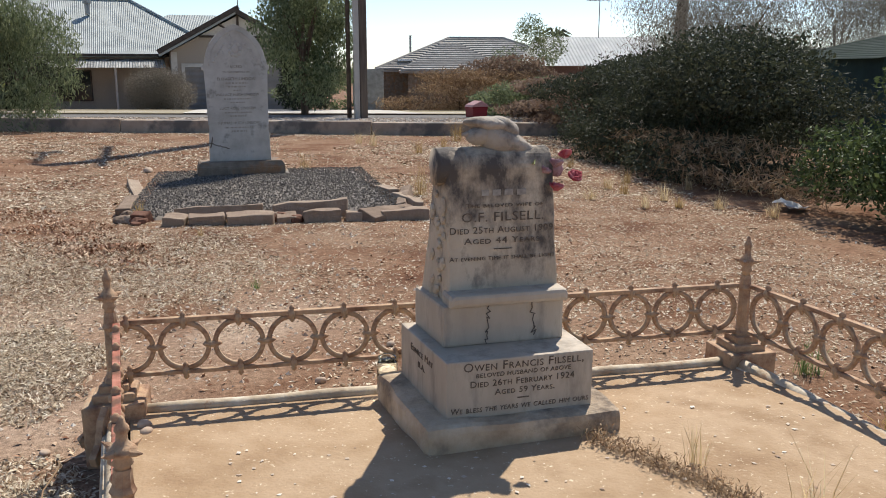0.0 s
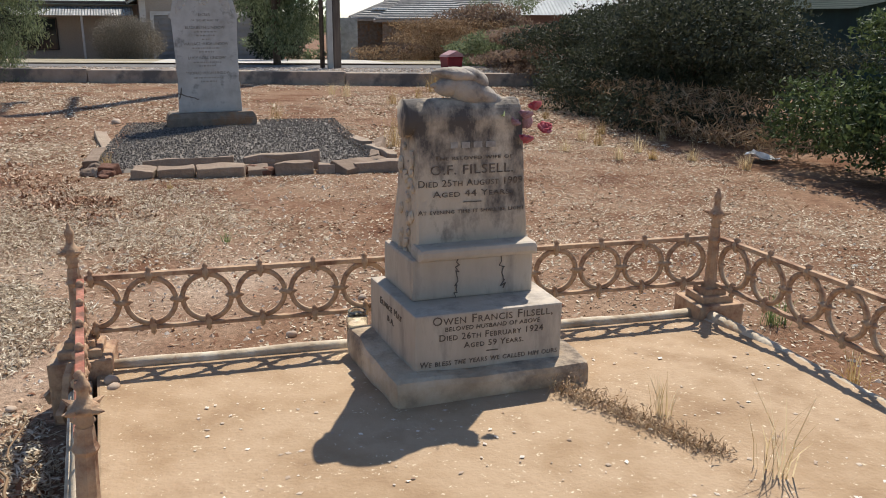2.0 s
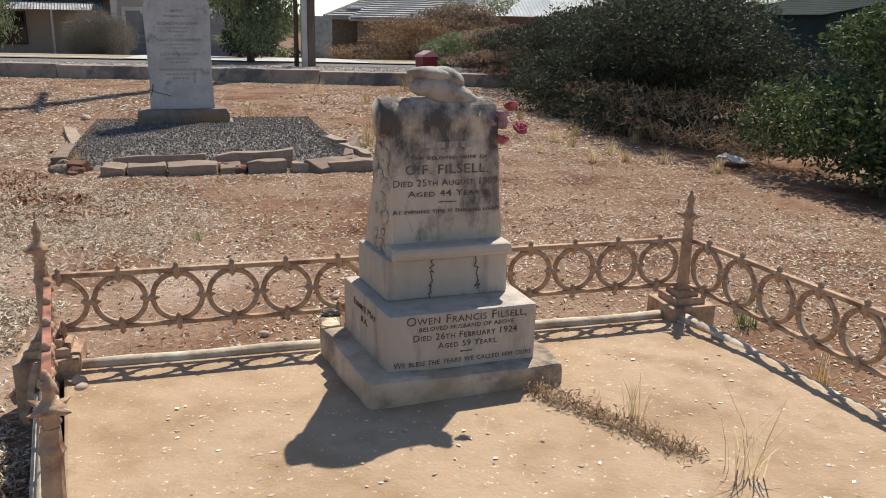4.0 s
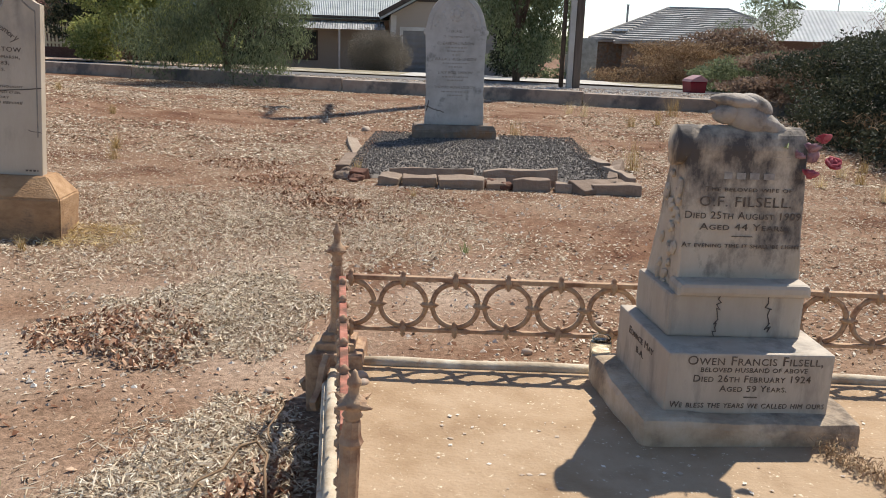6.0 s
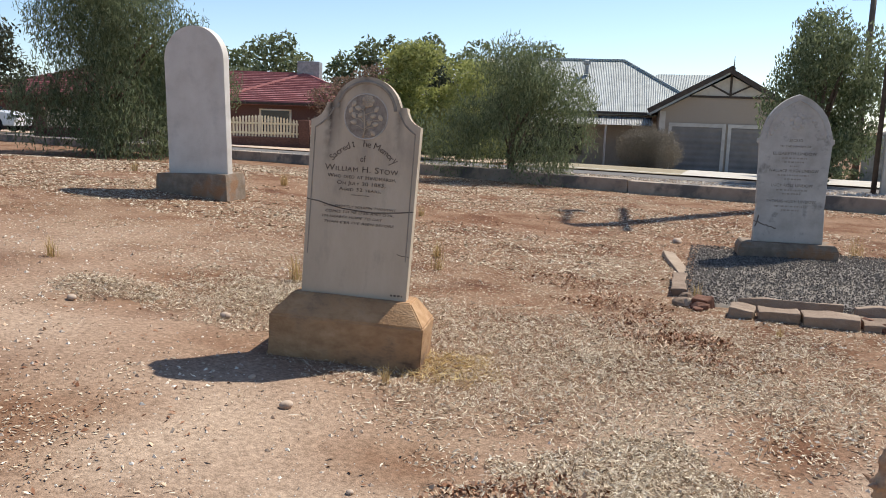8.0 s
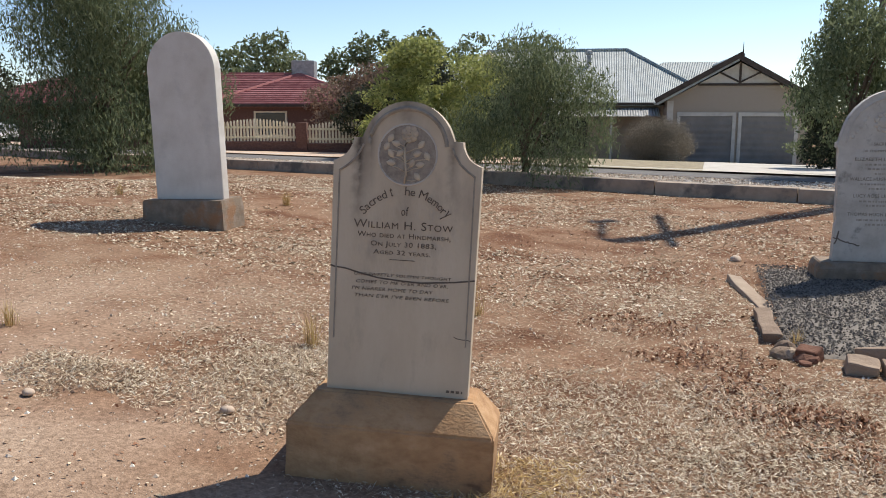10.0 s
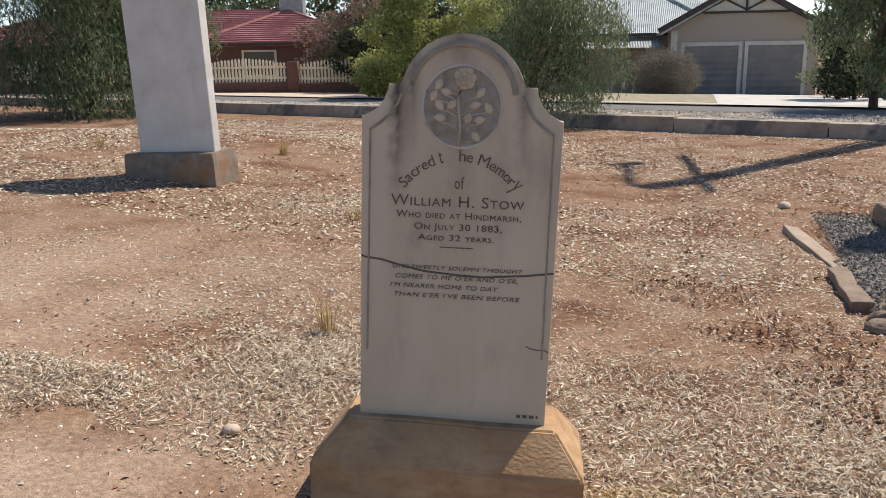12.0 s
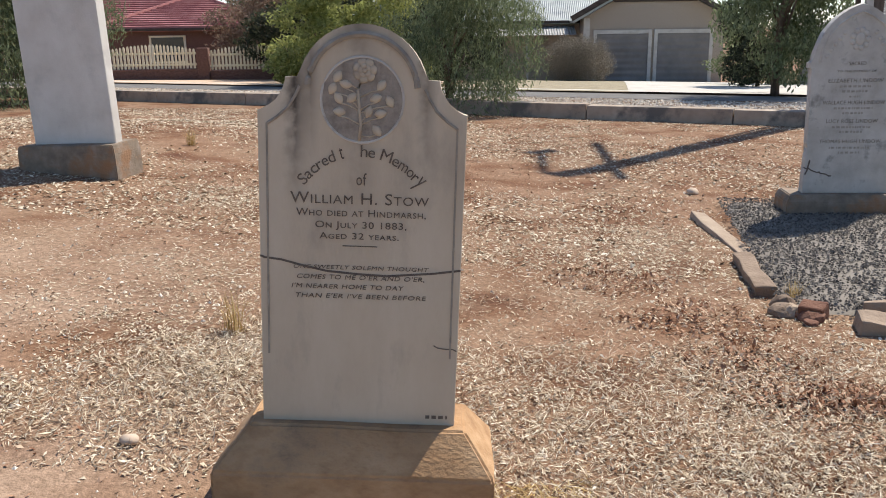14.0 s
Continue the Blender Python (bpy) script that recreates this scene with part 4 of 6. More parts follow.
crack(jag(0.23, 0.60, 0.30, 0.585, 5, 0.004, 4), 0.003, stow, pose(0, -0.0008, 0), "crack")

# pointed stone on the gravel plot
EX, EY = -0.02, 9.98
eliz = thing("headstone", pose(EX, EY, 0.03, 0, -0.4, 4.7), "grey weathered marble headstone with pointed gothic top", "headstone")
footing(eliz, -0.485, 0.485, -0.12, 0.28, 0.185, 0.03, M_BASEGREY, "square grey stone footing", 8)
go = [(-0.345, 0.18), (0.345, 0.18), (0.335, 0.50), (0.315, 0.55), (0.335, 0.60), (0.335, 1.20), (0.37, 1.21), (0.37, 1.25), (0.335, 1.26)]
go += [(-0.1215 + 0.4565 * math.cos(radians(v)), 1.26 + 0.4565 * math.sin(radians(v))) for v in (10, 20, 30, 40, 50, 60, 68)]
go += [(0.0, 1.702)]
go += [(-x, z) for x, z in go[2:-1][::-1]]
part("slab", roughen(prism(go, 0.0, 0.10, 0.012), 0.003, 9, 4), M_GREYMARBLE, eliz)
gb = bmesh.new()
arch = [(-0.12 + 0.41 * math.cos(radians(v)), 1.25 + 0.41 * math.sin(radians(v))) for v in (0, 15, 30, 45, 60, 72)]
merge(gb, tube([(x, -0.002, z) for x, z in arch], 0.010, 6))
merge(gb, tube([(-x, -0.002, z) for x, z in arch], 0.010, 6))
for sx in (-1, 1):
    for k in range(5):
        blob(gb, (sx * (0.24 - 0.03 * k), -0.002, 1.30 + 0.045 * k), (0.02, 0.01, 0.02), sub=1)
for k in range(9):
    blob(gb, (0.06 * math.cos(k * 0.7), -0.003, 1.43 + 0.07 * math.sin(k * 0.7)), (0.026, 0.012, 0.026), sub=1)
blob(gb, (0, -0.004, 1.43), (0.04, 0.014, 0.05))
part("carving", gb, M_GREYMARBLE, eliz, "worn carved emblem and arch")
inscribe([("SACRED", 0, 1.225, 0.13, 0.028, 0), ("TO THE MEMORY OF", 0, 1.17, 0.30, 0.018, 0), ("ELIZABETH LINDOW", 0, 1.09, 0.42, 0.03, 0), ("WALLACE HUGH LINDOW", 0, 0.915, 0.48, 0.03, 0),
          ("LUCY ROSS LINDOW", 0, 0.765, 0.40, 0.03, 0), ("THOMAS HUGH LINDOW", 0, 0.60, 0.48, 0.03, 0)], M_LEADMID, eliz, "grey lead letters", pose(0, -0.002, 0))
part("worn_inscription", bars([(0, 1.05, 0.24, 0.016), (0, 1.01, 0.2, 0.016), (0, 0.97, 0.08, 0.014), (0, 0.875, 0.3, 0.016), (0, 0.835, 0.16, 0.016), (0, 0.722, 0.3, 0.016), (0, 0.685, 0.18, 0.016), (0, 0.555, 0.32, 0.016), (0, 0.515, 0.17, 0.016)]), M_LEADPALE, eliz, "unreadable small lettering", at=pose(0, -0.0015, 0))
crack(jag(-0.345, 0.40, -0.12, 0.33, 9, 0.015, 9), 0.010, eliz, pose(0, -0.001, 0))
crack(jag(-0.30, 0.46, -0.33, 0.34, 4, 0.015, 10), 0.012, eliz, pose(0, -0.001, 0))

# plain round-topped stone
BX, BY = -6.65, 9.35
bz = h1(BX, BY)
blank = thing("headstone", pose(BX - 0.03, BY, bz, 0.5, -1.4, 2), "tall plain pale headstone with rounded top", "headstone")
footing(blank, -0.50, 0.45, -0.14, 0.32, 0.27, 0.012, M_BASEGREY, "broken brown stone footing", 12)
bo = [(-0.40, 0.26), (0.40, 0.26), (0.395, 1.62)] + arc(0, 1.60, 0.395, 5, 175, 22) + [(-0.395, 1.62)]
part("slab", prism(bo, 0.0, 0.12, 0.012), M_BLANK, blank)

# ---- gravel plot with slate edging ----
rnd = random.Random(21)
plot = thing("grave_edging", pose(0, 0, 0), "tumbled slate and cement edging round the gravel plot", "grave edging")


def edging(x0, y0, x1, y1, w, h, tilt=0, mat=None, z=0.0):
    L = math.hypot(x1 - x0, y1 - y0)
    b = roughen(box(0, L - rnd.uniform(0.01, 0.05), -w / 2, w / 2, -0.08, h, 0.012), 0.022, 6, rnd.uniform(0, 9), 3)
    part("edging_stone", b, mat or M_KERBSTONE, plot, at=pose(x0, y0 + rnd.uniform(-0.03, 0.03), z + h1(x0, y0) - rnd.uniform(0, 0.025), tilt + rnd.uniform(-5, 5), rnd.uniform(-3, 3), math.degrees(math.atan2(y1 - y0, x1 - x0)) + rnd.uniform(-5, 5)))


edging(-1.20, 9.85, -1.02, 8.55, 0.13, 0.06)
edging(-1.02, 8.5, -0.93, 7.65, 0.12, 0.07, 6)
fx = [-0.62, -0.42, -0.12, 0.28, 0.50, 0.86, 1.08]
for a, b in zip(fx, fx[1:]):
    edging(a, 7.13 - 0.1 * (a + 0.6) * 0.3, b, 7.13 - 0.1 * (b + 0.6) * 0.3, 0.17, rnd.uniform(0.07, 0.11), rnd.uniform(-6, 6))
edging(-0.55, 7.34, 0.2, 7.32, 0.07, 0.12, -4)
edging(0.25, 7.32, 0.95, 7.30, 0.07, 0.13, 4)
edging(1.0, 7.02, 1.50, 7.42, 0.2, 0.10, 10)
edging(1.15, 7.12, 1.62, 7.18, 0.2, 0.10, -3)
edging(1.55, 7.45, 1.46, 8.1, 0.11, 0.13, 5)
edging(1.42, 7.5, 1.60, 8.3, 0.10, 0.10, -16)
edging(1.46, 8.2, 1.38, 9.0, 0.11, 0.12)
edging(1.38, 9.05, 1.24, 10.1, 0.10, 0.10)
edging(-0.86, 7.34, -0.72, 7.28, 0.1, 0.10, 20, M_BRICKBIT)
for k in range(16):
    x, y = rnd.choice([(-0.9, 7.45), (-0.75, 7.3), (0.32, 7.15), (-1.22, 10.5), (1.5, 7.6)])
    x, y = x + rnd.uniform(-0.12, 0.12), y + rnd.uniform(-0.12, 0.12)
    s = rnd.uniform(0.04, 0.09)
    b = bmesh.new()
    bmesh.ops.create_icosphere(b, subdivisions=2, radius=s)
    for v in b.verts:
        v.co.z *= 0.6
    tagged(part("broken_stone", roughen(b, s * 0.35, 14, k), M_BRICKBIT if k % 2 else M_KERBSTONE, at=pose(x, y, h1(x, y) + s * 0.25, 0, 0, k * 40)), "broken lump of reddish stone beside the gravel plot", "stone", "loose broken stones")


def chips(name, pts, size, mat, label, category, flat=0.35, seed=1, aspect=(0.25, 0.6)):
    """Many small curled flakes lying on the ground, as one mass."""
    r = np.random.RandomState(seed)
    n = len(pts)
    a = r.uniform(0, 2 * np.pi, n)
    L = size * r.uniform(0.45, 1.5, n)
    W = L * r.uniform(*aspect, n)
    u = np.stack([np.cos(a), np.sin(a), r.normal(0, flat, n)], 1) * L[:, None] / 2
    w = np.stack([-np.sin(a), np.cos(a), r.normal(0, flat, n)], 1) * W[:, None] / 2
    up = np.zeros((n, 3))
    up[:, 2] = W * r.uniform(0.1, 0.5, n)
    c = pts + np.array([0, 0, 0.004])
    V = np.stack([c - u - w * 0.3, c + w * 0.2 - w + up * 0.2, c + u, c + w + up], 1).reshape(-1, 3)
    i = np.arange(n) * 4
    F = np.concatenate([np.stack([i, i + 1, i + 3], 1), np.stack([i + 1, i + 2, i + 3], 1)])
    return tagged(from_arrays(name, V, F, mat), label, category, kind="stuff")


def grains(name, pts, size, mat, label, category, seed=1, squash=0.7):
    """Many small angular stones, as one mass."""
    r = np.random.RandomState(seed)
    base = np.array([(1, 0, 0), (0, 1, 0), (-1, 0, 0), (0, -1, 0), (0, 0, 1), (0, 0, -0.6)], float)
    tri = np.array([(0, 1, 4), (1, 2, 4), (2, 3, 4), (3, 0, 4), (1, 0, 5), (2, 1, 5), (3, 2, 5), (0, 3, 5)])
    n = len(pts)
    s = size * r.uniform(0.5, 1.5, n)
    a = r.uniform(0, 2 * np.pi, n)
    jit = base[None] * r.uniform(0.6, 1.3, (n, 6, 1))
    x = jit[..., 0] * np.cos(a)[:, None] - jit[..., 1] * np.sin(a)[:, None] * 0.75
    y = jit[..., 0] * np.sin(a)[:, None] + jit[..., 1] * np.cos(a)[:, None] * 0.75
    V = np.stack([x, y, jit[..., 2] * squash], -1) * s[:, None, None] / 2 + pts[:, None, :]
    F = (tri[None] + (np.arange(n) * 6)[:, None, None]).reshape(-1, 3)
    return tagged(from_arrays(name, V.reshape(-1, 3), F, mat), label, category, kind="stuff")


def surface_z(x, y):
    """Ground level with its unevenness, at scattered points."""
    z = height(x, y)
    m = np.exp(-((x + 1) / 14) ** 2 - ((y - 7) / 14) ** 2)
    nz = np.array([noise.noise((p * 1.1, q * 1.1, 0.0)) * 0.014 + noise.noise((p * 4.3, q * 4.3, 3.0)) * 0.012 for p, q in zip(x, y)])
    return z + nz * m


def patchy(n, x0, x1, y0, y1, seed, thresh, scale=0.9, ybias=1.0, bare=0.0):
    """Scattered points, thick in some patches and thin in others."""
    r = np.random.RandomState(seed)
    x = r.uniform(x0, x1, n)
    y = y0 + (y1 - y0) * r.uniform(0, 1, n) ** ybias
    d = np.array([noise.noise((p * scale, q * scale, seed * 1.3)) + 0.5 * noise.noise((p * scale * 2.7, q * scale * 2.7, seed * 0.7)) for p, q in zip(x, y)])
    for tx, ty, tr in TRODDEN:
        d -= bare * np.exp(-((x - tx) ** 2 + (y - ty) ** 2) / (0.8 * tr) ** 2)
    keep = r.uniform(-0.35, 0.35, n) + d > thresh
    inside = (x > X0 - 0.02 + 0.135 * np.clip(YB - 0.1 - y, 0, 4)) & (x < X1 + 0.02) & (y < YB + 0.03)
    inplot = (x > -1.0) & (x < 1.4) & (y > 7.3) & (y < 10.2)
    road = y > kerb_y(x) - 0.05
    keep &= ~inside & ~inplot & ~road
    x, y = x[keep], y[keep]
    return np.stack([x, y, surface_z(x, y)], 1)


gr = np.random.RandomState(4)
n = 17000
px, py = gr.uniform(-0.98, 1.42, n), gr.uniform(7.32, 10.5, n)
gap = (py > 9.9) & (px > -0.48) & (px < 0.52)
px, py = px[~gap], py[~gap]
mound = 0.05 + 0.05 * np.exp(-((px - 0.2) / 0.9) ** 2 - ((py - 8.9) / 1.1) ** 2)
bed = bmesh.new()
bmesh.ops.create_grid(bed, x_segments=16, y_segments=20, size=0.5)
for v in bed.verts:
    v.co = Vector((0.22 + v.co.x * 2.4, 8.9 + v.co.y * 3.2, 0))
    v.co.z = 0.04 + 0.05 * math.exp(-((v.co.x - 0.2) / 0.9) ** 2 - ((v.co.y - 8.9) / 1.1) ** 2)
for v in bed.verts:
    if v.is_boundary:
        v.co.z = -0.04
tagged(part("gravel_bed", bed, M_GRAVEL, smooth=True), "dark grey gravel bed over the grave", "gravel bed", kind="structure")
grains("grave_gravel", np.stack([px, py, mound], 1), 0.021, M_GRAVEL, "dark blue-grey crushed gravel covering the grave", "gravel", 5)

# litter over the whole burial ground
chips("dry_litter", patchy(230000, -8.5, 4.6, 1.2, 9.5, 2, -0.12, 0.55, bare=0.2), 0.020, M_CHIPS, "pale dry leaf and twig litter over the soil", "leaf litter", seed=2, flat=0.22)
chips("dry_litter", patchy(170000, -13, 6.0, 8.0, 18.5, 3, -0.14, 0.5), 0.036, M_CHIPS, "pale dry leaf litter over the farther soil", "leaf litter", seed=3, flat=0.22)
chips("dry_litter", patchy(75000, -8.5, 4.6, -3.5, 1.3, 9, -0.12, 0.55, bare=0.2), 0.024, M_CHIPS, "pale dry leaf litter on the soil behind the grave", "leaf litter", seed=5, flat=0.22)
chips("fine_straw", patchy(150000, -8.0, 4.2, 1.2, 10.5, 8, -0.08, 0.6, bare=0.2), 0.036, M_CHIPS, "bleached straw and twigs on the soil", "straw", seed=6, aspect=(0.05, 0.12), flat=0.2)
chips("brown_leaves", patchy(22000, -5.5, 4.5, 2.0, 12, 5, 0.10, 0.9), 0.026, M_REDLEAF, "reddish brown fallen leaves", "leaf litter", seed=4)
grains("pale_pebbles", patchy(34000, -9, 4.5, 1.2, 11, 6, -0.25, 0.5, bare=-0.3), 0.011, M_PEBBLE, "scattered small pale pebbles", "pebbles", 3)
grains("clods", patchy(5000, -8, 3.5, 1.2, 8, 16, -0.2, 0.5, bare=-0.4), 0.026, M_PEBBLE, "small earth clods and stones on bare soil", "pebbles", 13)

# loose stones along the roadside shoulder
rg = np.random.RandomState(41)
sx, sd = rg.uniform(-16, 7, 14000), rg.uniform(0.3, 3.0, 14000)
sy = kerb_y(sx) + sd
grains("shoulder_stones", np.stack([sx, sy, height(sx, sy) + 0.02], 1), 0.055, M_PEBBLE, "loose pale stones on the roadside shoulder", "gravel", 42)


def heap(cx, cy, rx, ry, n, seed, lift=0.05):
    r = np.random.RandomState(seed)
    a, q = r.uniform(0, 2 * np.pi, n), r.uniform(0, 1, n) ** 0.6 * 1.15
    x, y = cx + rx * q * np.cos(a), cy + ry * q * np.sin(a)
    d = np.array([noise.noise((p * 2.1, w * 2.1, seed * 0.9)) + 0.6 * noise.noise((p * 6.3, w * 6.3, seed * 0.4)) for p, w in zip(x, y)])
    keep = (q + r.normal(0, 0.05, n) < 0.82 + 0.5 * d) & ~((x > X0 - 0.03 + 0.135 * np.clip(YB - 0.1 - y, 0, 4)) & (x < X1) & (y < YB))
    a, q, x, y = a[keep], np.minimum(q[keep], 1), x[keep], y[keep]
    n = len(x)
    return np.stack([x, y, surface_z(x, y) + lift * (1 - q ** 2) * r.uniform(0.1, 1, n)], 1)


chips("litter_heap", heap(-1.2, 3.48, 0.5, 0.5, 5000, 11, 0.06), 0.024, M_CHIPS, "grey twigs among red-brown leaves", "leaf heap", flat=0.5, seed=112, aspect=(0.06, 0.3))
chips("leaf_heap", heap(-1.28, 3.42, 0.42, 0.45, 3400, 11), 0.028, M_REDLEAF, "heap of crisp red-brown dead leaves on bare soil", "leaf heap", flat=0.6, seed=12)
chips("litter_heap", heap(-0.98, 3.78, 0.55, 0.62, 29835, 13, 0.03), 0.024, M_CHIPS, "grey heap of bark and leaf litter", "leaf heap", flat=0.42, seed=14, aspect=(0.06, 0.3))
chips("litter_heap", heap(-0.66, 2.2, 0.34, 0.7, 24000, 15, 0.08), 0.024, M_CHIPS, "pile of grey dead leaves against the railing", "leaf heap", flat=0.42, seed=16, aspect=(0.06, 0.3))
chips("leaf_heap", heap(-0.50, 2.05, 0.15, 0.45, 2600, 17, 0.09), 0.032, M_REDLEAF, "dark red dead leaves banked against the railing", "leaf heap", flat=0.7, seed=18)
chips("litter_heap", heap(-3.6, 5.8, 1.0, 0.9, 25245, 19, 0.03), 0.024, M_CHIPS, "dry grey leaves behind the headstone", "leaf heap", flat=0.42, seed=20, aspect=(0.06, 0.3))
chips("litter_heap", heap(-1.4, 5.5, 1.9, 1.7, 68850, 23, 0.03), 0.024, M_CHIPS, "thick grey litter between the graves", "leaf heap", flat=0.42, seed=24, aspect=(0.06, 0.3))
chips("straw_heap", heap(-1.3, 5.4, 1.7, 1.6, 12000, 27, 0.04), 0.05, M_CHIPS, "bleached straw among the litter", "straw", flat=0.4, seed=28, aspect=(0.04, 0.1))
chips("straw_heap", heap(-0.68, 2.2, 0.4, 0.75, 3600, 29, 0.09), 0.045, M_CHIPS, "bleached straw against the railing", "straw", flat=0.5, seed=30, aspect=(0.04, 0.1))
chips("leaf_heap", heap(-0.9, 6.2, 0.5, 0.25, 2200, 25, 0.04), 0.028, M_REDLEAF, "line of rusty dead leaves", "leaf heap", flat=0.6, seed=26)

for k, (x, y, rx, ry) in enumerate(((-1.5, 7.2, 0.5, 0.35), (-1.25, 6.6, 0.45, 0.35), (-1.0, 6.1, 0.45, 0.3), (-0.75, 5.75, 0.4, 0.25), (-1.9, 7.9, 0.55, 0.4))):
    chips("leaf_heap", heap(x, y, rx, ry, 1100, 60 + k, 0.03), 0.026, M_REDLEAF, "trail of rusty dead leaves between the graves", "leaf heap", flat=0.6, seed=70 + k)
chips("litter_heap", heap(-4.6, 5.3, 0.5, 0.35, 9180, 80, 0.05), 0.024, M_CHIPS, "flat grey patch of dead weeds", "leaf heap", flat=0.42, seed=81, aspect=(0.06, 0.3))
chips("straw_heap", heap(-2.15, 5.0, 0.35, 0.45, 2600, 83, 0.05), 0.06, M_STRAW, "dry straw at the foot of the headstone", "straw", flat=0.5, seed=84, aspect=(0.03, 0.08))
chips("straw_heap", heap(-3.6, 5.7, 0.9, 0.8, 5000, 85, 0.05), 0.05, M_CHIPS, "bleached straw behind the headstone", "straw", flat=0.5, seed=86, aspect=(0.04, 0.1))

# dried weeds along a joint of the slab
rs = np.random.RandomState(31)
n = 2300
q = rs.uniform(0, 1, n)
wx, wy = 1.055 + 0.27 * q + rs.normal(0, 0.022, n), 2.30 - 0.47 * q + rs.normal(0, 0.022, n)
chips("slab_weeds", np.stack([wx, wy, SLAB_Z + np.abs(rs.normal(0, 0.016, n)) * (1.3 - 0.7 * q)], 1), 0.014, M_DRYWEED, "dried brown weeds growing from a joint in the slab", "weeds", flat=0.8, seed=33, aspect=(0.1, 0.3))
shell = np.stack([rs.uniform(X0 + 0.35, X1 - 0.1, 420), rs.uniform(0.6, YB - 0.1, 420), np.full(420, SLAB_Z + 0.002)], 1)
shell[:, 2] -= slab_drop(shell[:, 1])
grains("shell_flecks", shell, 0.014, M_PEBBLE, "pale shell flecks set in the slab", "shells", 9, 0.12)


def tuft(x, y, z, h, n, mat, label, seed, spread=0.5, category="grass tuft"):
    """A clump of thin bent blades."""
    r = random.Random(seed)
    V, F = [], []
    for k in range(n):
        a, l = r.uniform(0, 6.28), h * r.uniform(0.45, 1.0)
        lean = r.uniform(0.05, spread)
        w = 0.0011 + 0.0013 * r.random()
        bx, by = r.gauss(0, 0.10 * h), r.gauss(0, 0.10 * h)
        ca, sa = math.cos(a), math.sin(a)
        i = len(V)
        for t, ww in ((0, w), (0.5, w * 0.8), (1, w * 0.15)):
            d = lean * l * t * t
            zz = l * t * (1 - 0.25 * lean * t)
            V += [(bx + ca * d - sa * ww, by + sa * d + ca * ww, zz), (bx + ca * d + sa * ww, by + sa * d - ca * ww, zz)]
        F += [(i, i + 1, i + 3, i + 2), (i + 2, i + 3, i + 5, i + 4)]
    ob = from_arrays("grass_tuft", V, F, mat)
    ob.matrix_world = pose(x, y, z - 0.01)
    return tagged(ob, label, category, "dry grass tufts")


for k, (x, y, h, n) in enumerate(((-3.76, 6.3, 0.26, 90), (-6.6, 11.3, 0.24, 90), (-3.23, 8.1, 0.2, 70), (-4.24, 10.5, 0.18, 60), (1.78, 8.5, 0.42, 60), (-5.5, 5.7, 0.2, 60), (0.75, 10.6, 0.36, 60),
                                  (-4.6, 8.7, 0.16, 40), (2.6, 12.8, 0.3, 60), (3.1, 13.2, 0.34, 60), (-0.85, 7.6, 0.18, 60), (3.9, 8.2, 0.2, 60), (4.3, 9.0, 0.2, 60), (4.0, 7.2, 0.18, 60), (4.2, 10.5, 0.2, 60), (3.7, 14.8, 0.5, 90),
                                  (-8.5, 10.5, 0.2, 60), (-2.35, 4.62, 0.13, 40), (-3.05, 7.6, 0.2, 40), (-5.8, 12.4, 0.2, 60), (-0.3, 6.6, 0.1, 30))):
    tuft(x, y, h1(x, y), h, n, M_STRAW, "bleached dry grass tuft on bare soil", k + 40, 0.7)
tuft(1.39, 1.72, SLAB_Z, 0.27, 22, M_PALESTRAW, "tall thin dry oat grass growing through the slab", 90, 0.6)
tuft(1.27, 2.07, SLAB_Z, 0.15, 22, M_PALESTRAW, "thin dry grass stalks at the slab joint", 91, 0.35)
tuft(0.1, 4.95, h1(0.1, 4.95), 0.1, 26, M_WEED, "small green weed on bare soil", 92, 1.2, "weed")
for k, (x, y, h) in enumerate(((3.7, 7.3, 0.3), (4.1, 7.7, 0.34), (4.35, 7.1, 0.28), (3.4, 7.9, 0.26), (4.6, 6.6, 0.3), (4.7, 8.3, 0.36), (3.9, 8.6, 0.3), (2.1, 14.2, 0.55), (1.9, 14.6, 0.45))):
    tuft(x, y, h1(x, y), h * 0.75, 70, M_PALESTRAW, "bleached dry grass tuft before the dark bush", 140 + k, 1.3)
tuft(2.35, 3.05, h1(2.3, 3.0), 0.2, 60, M_WEED, "green weed behind the railing", 93, 1.0, "weed")
tuft(2.2, 2.4, h1(2.2, 2.4), 0.22, 40, M_STRAW, "dry weed beside the railing", 94, 1.0, "weed")
tuft(-1.02, 1.9, h1(-1.0, 1.9), 0.22, 14, M_WEED, "broad green grass blades in dead leaves", 95, 1.2, "weed")

# loose stones, hose and paper
rnd = random.Random(8)
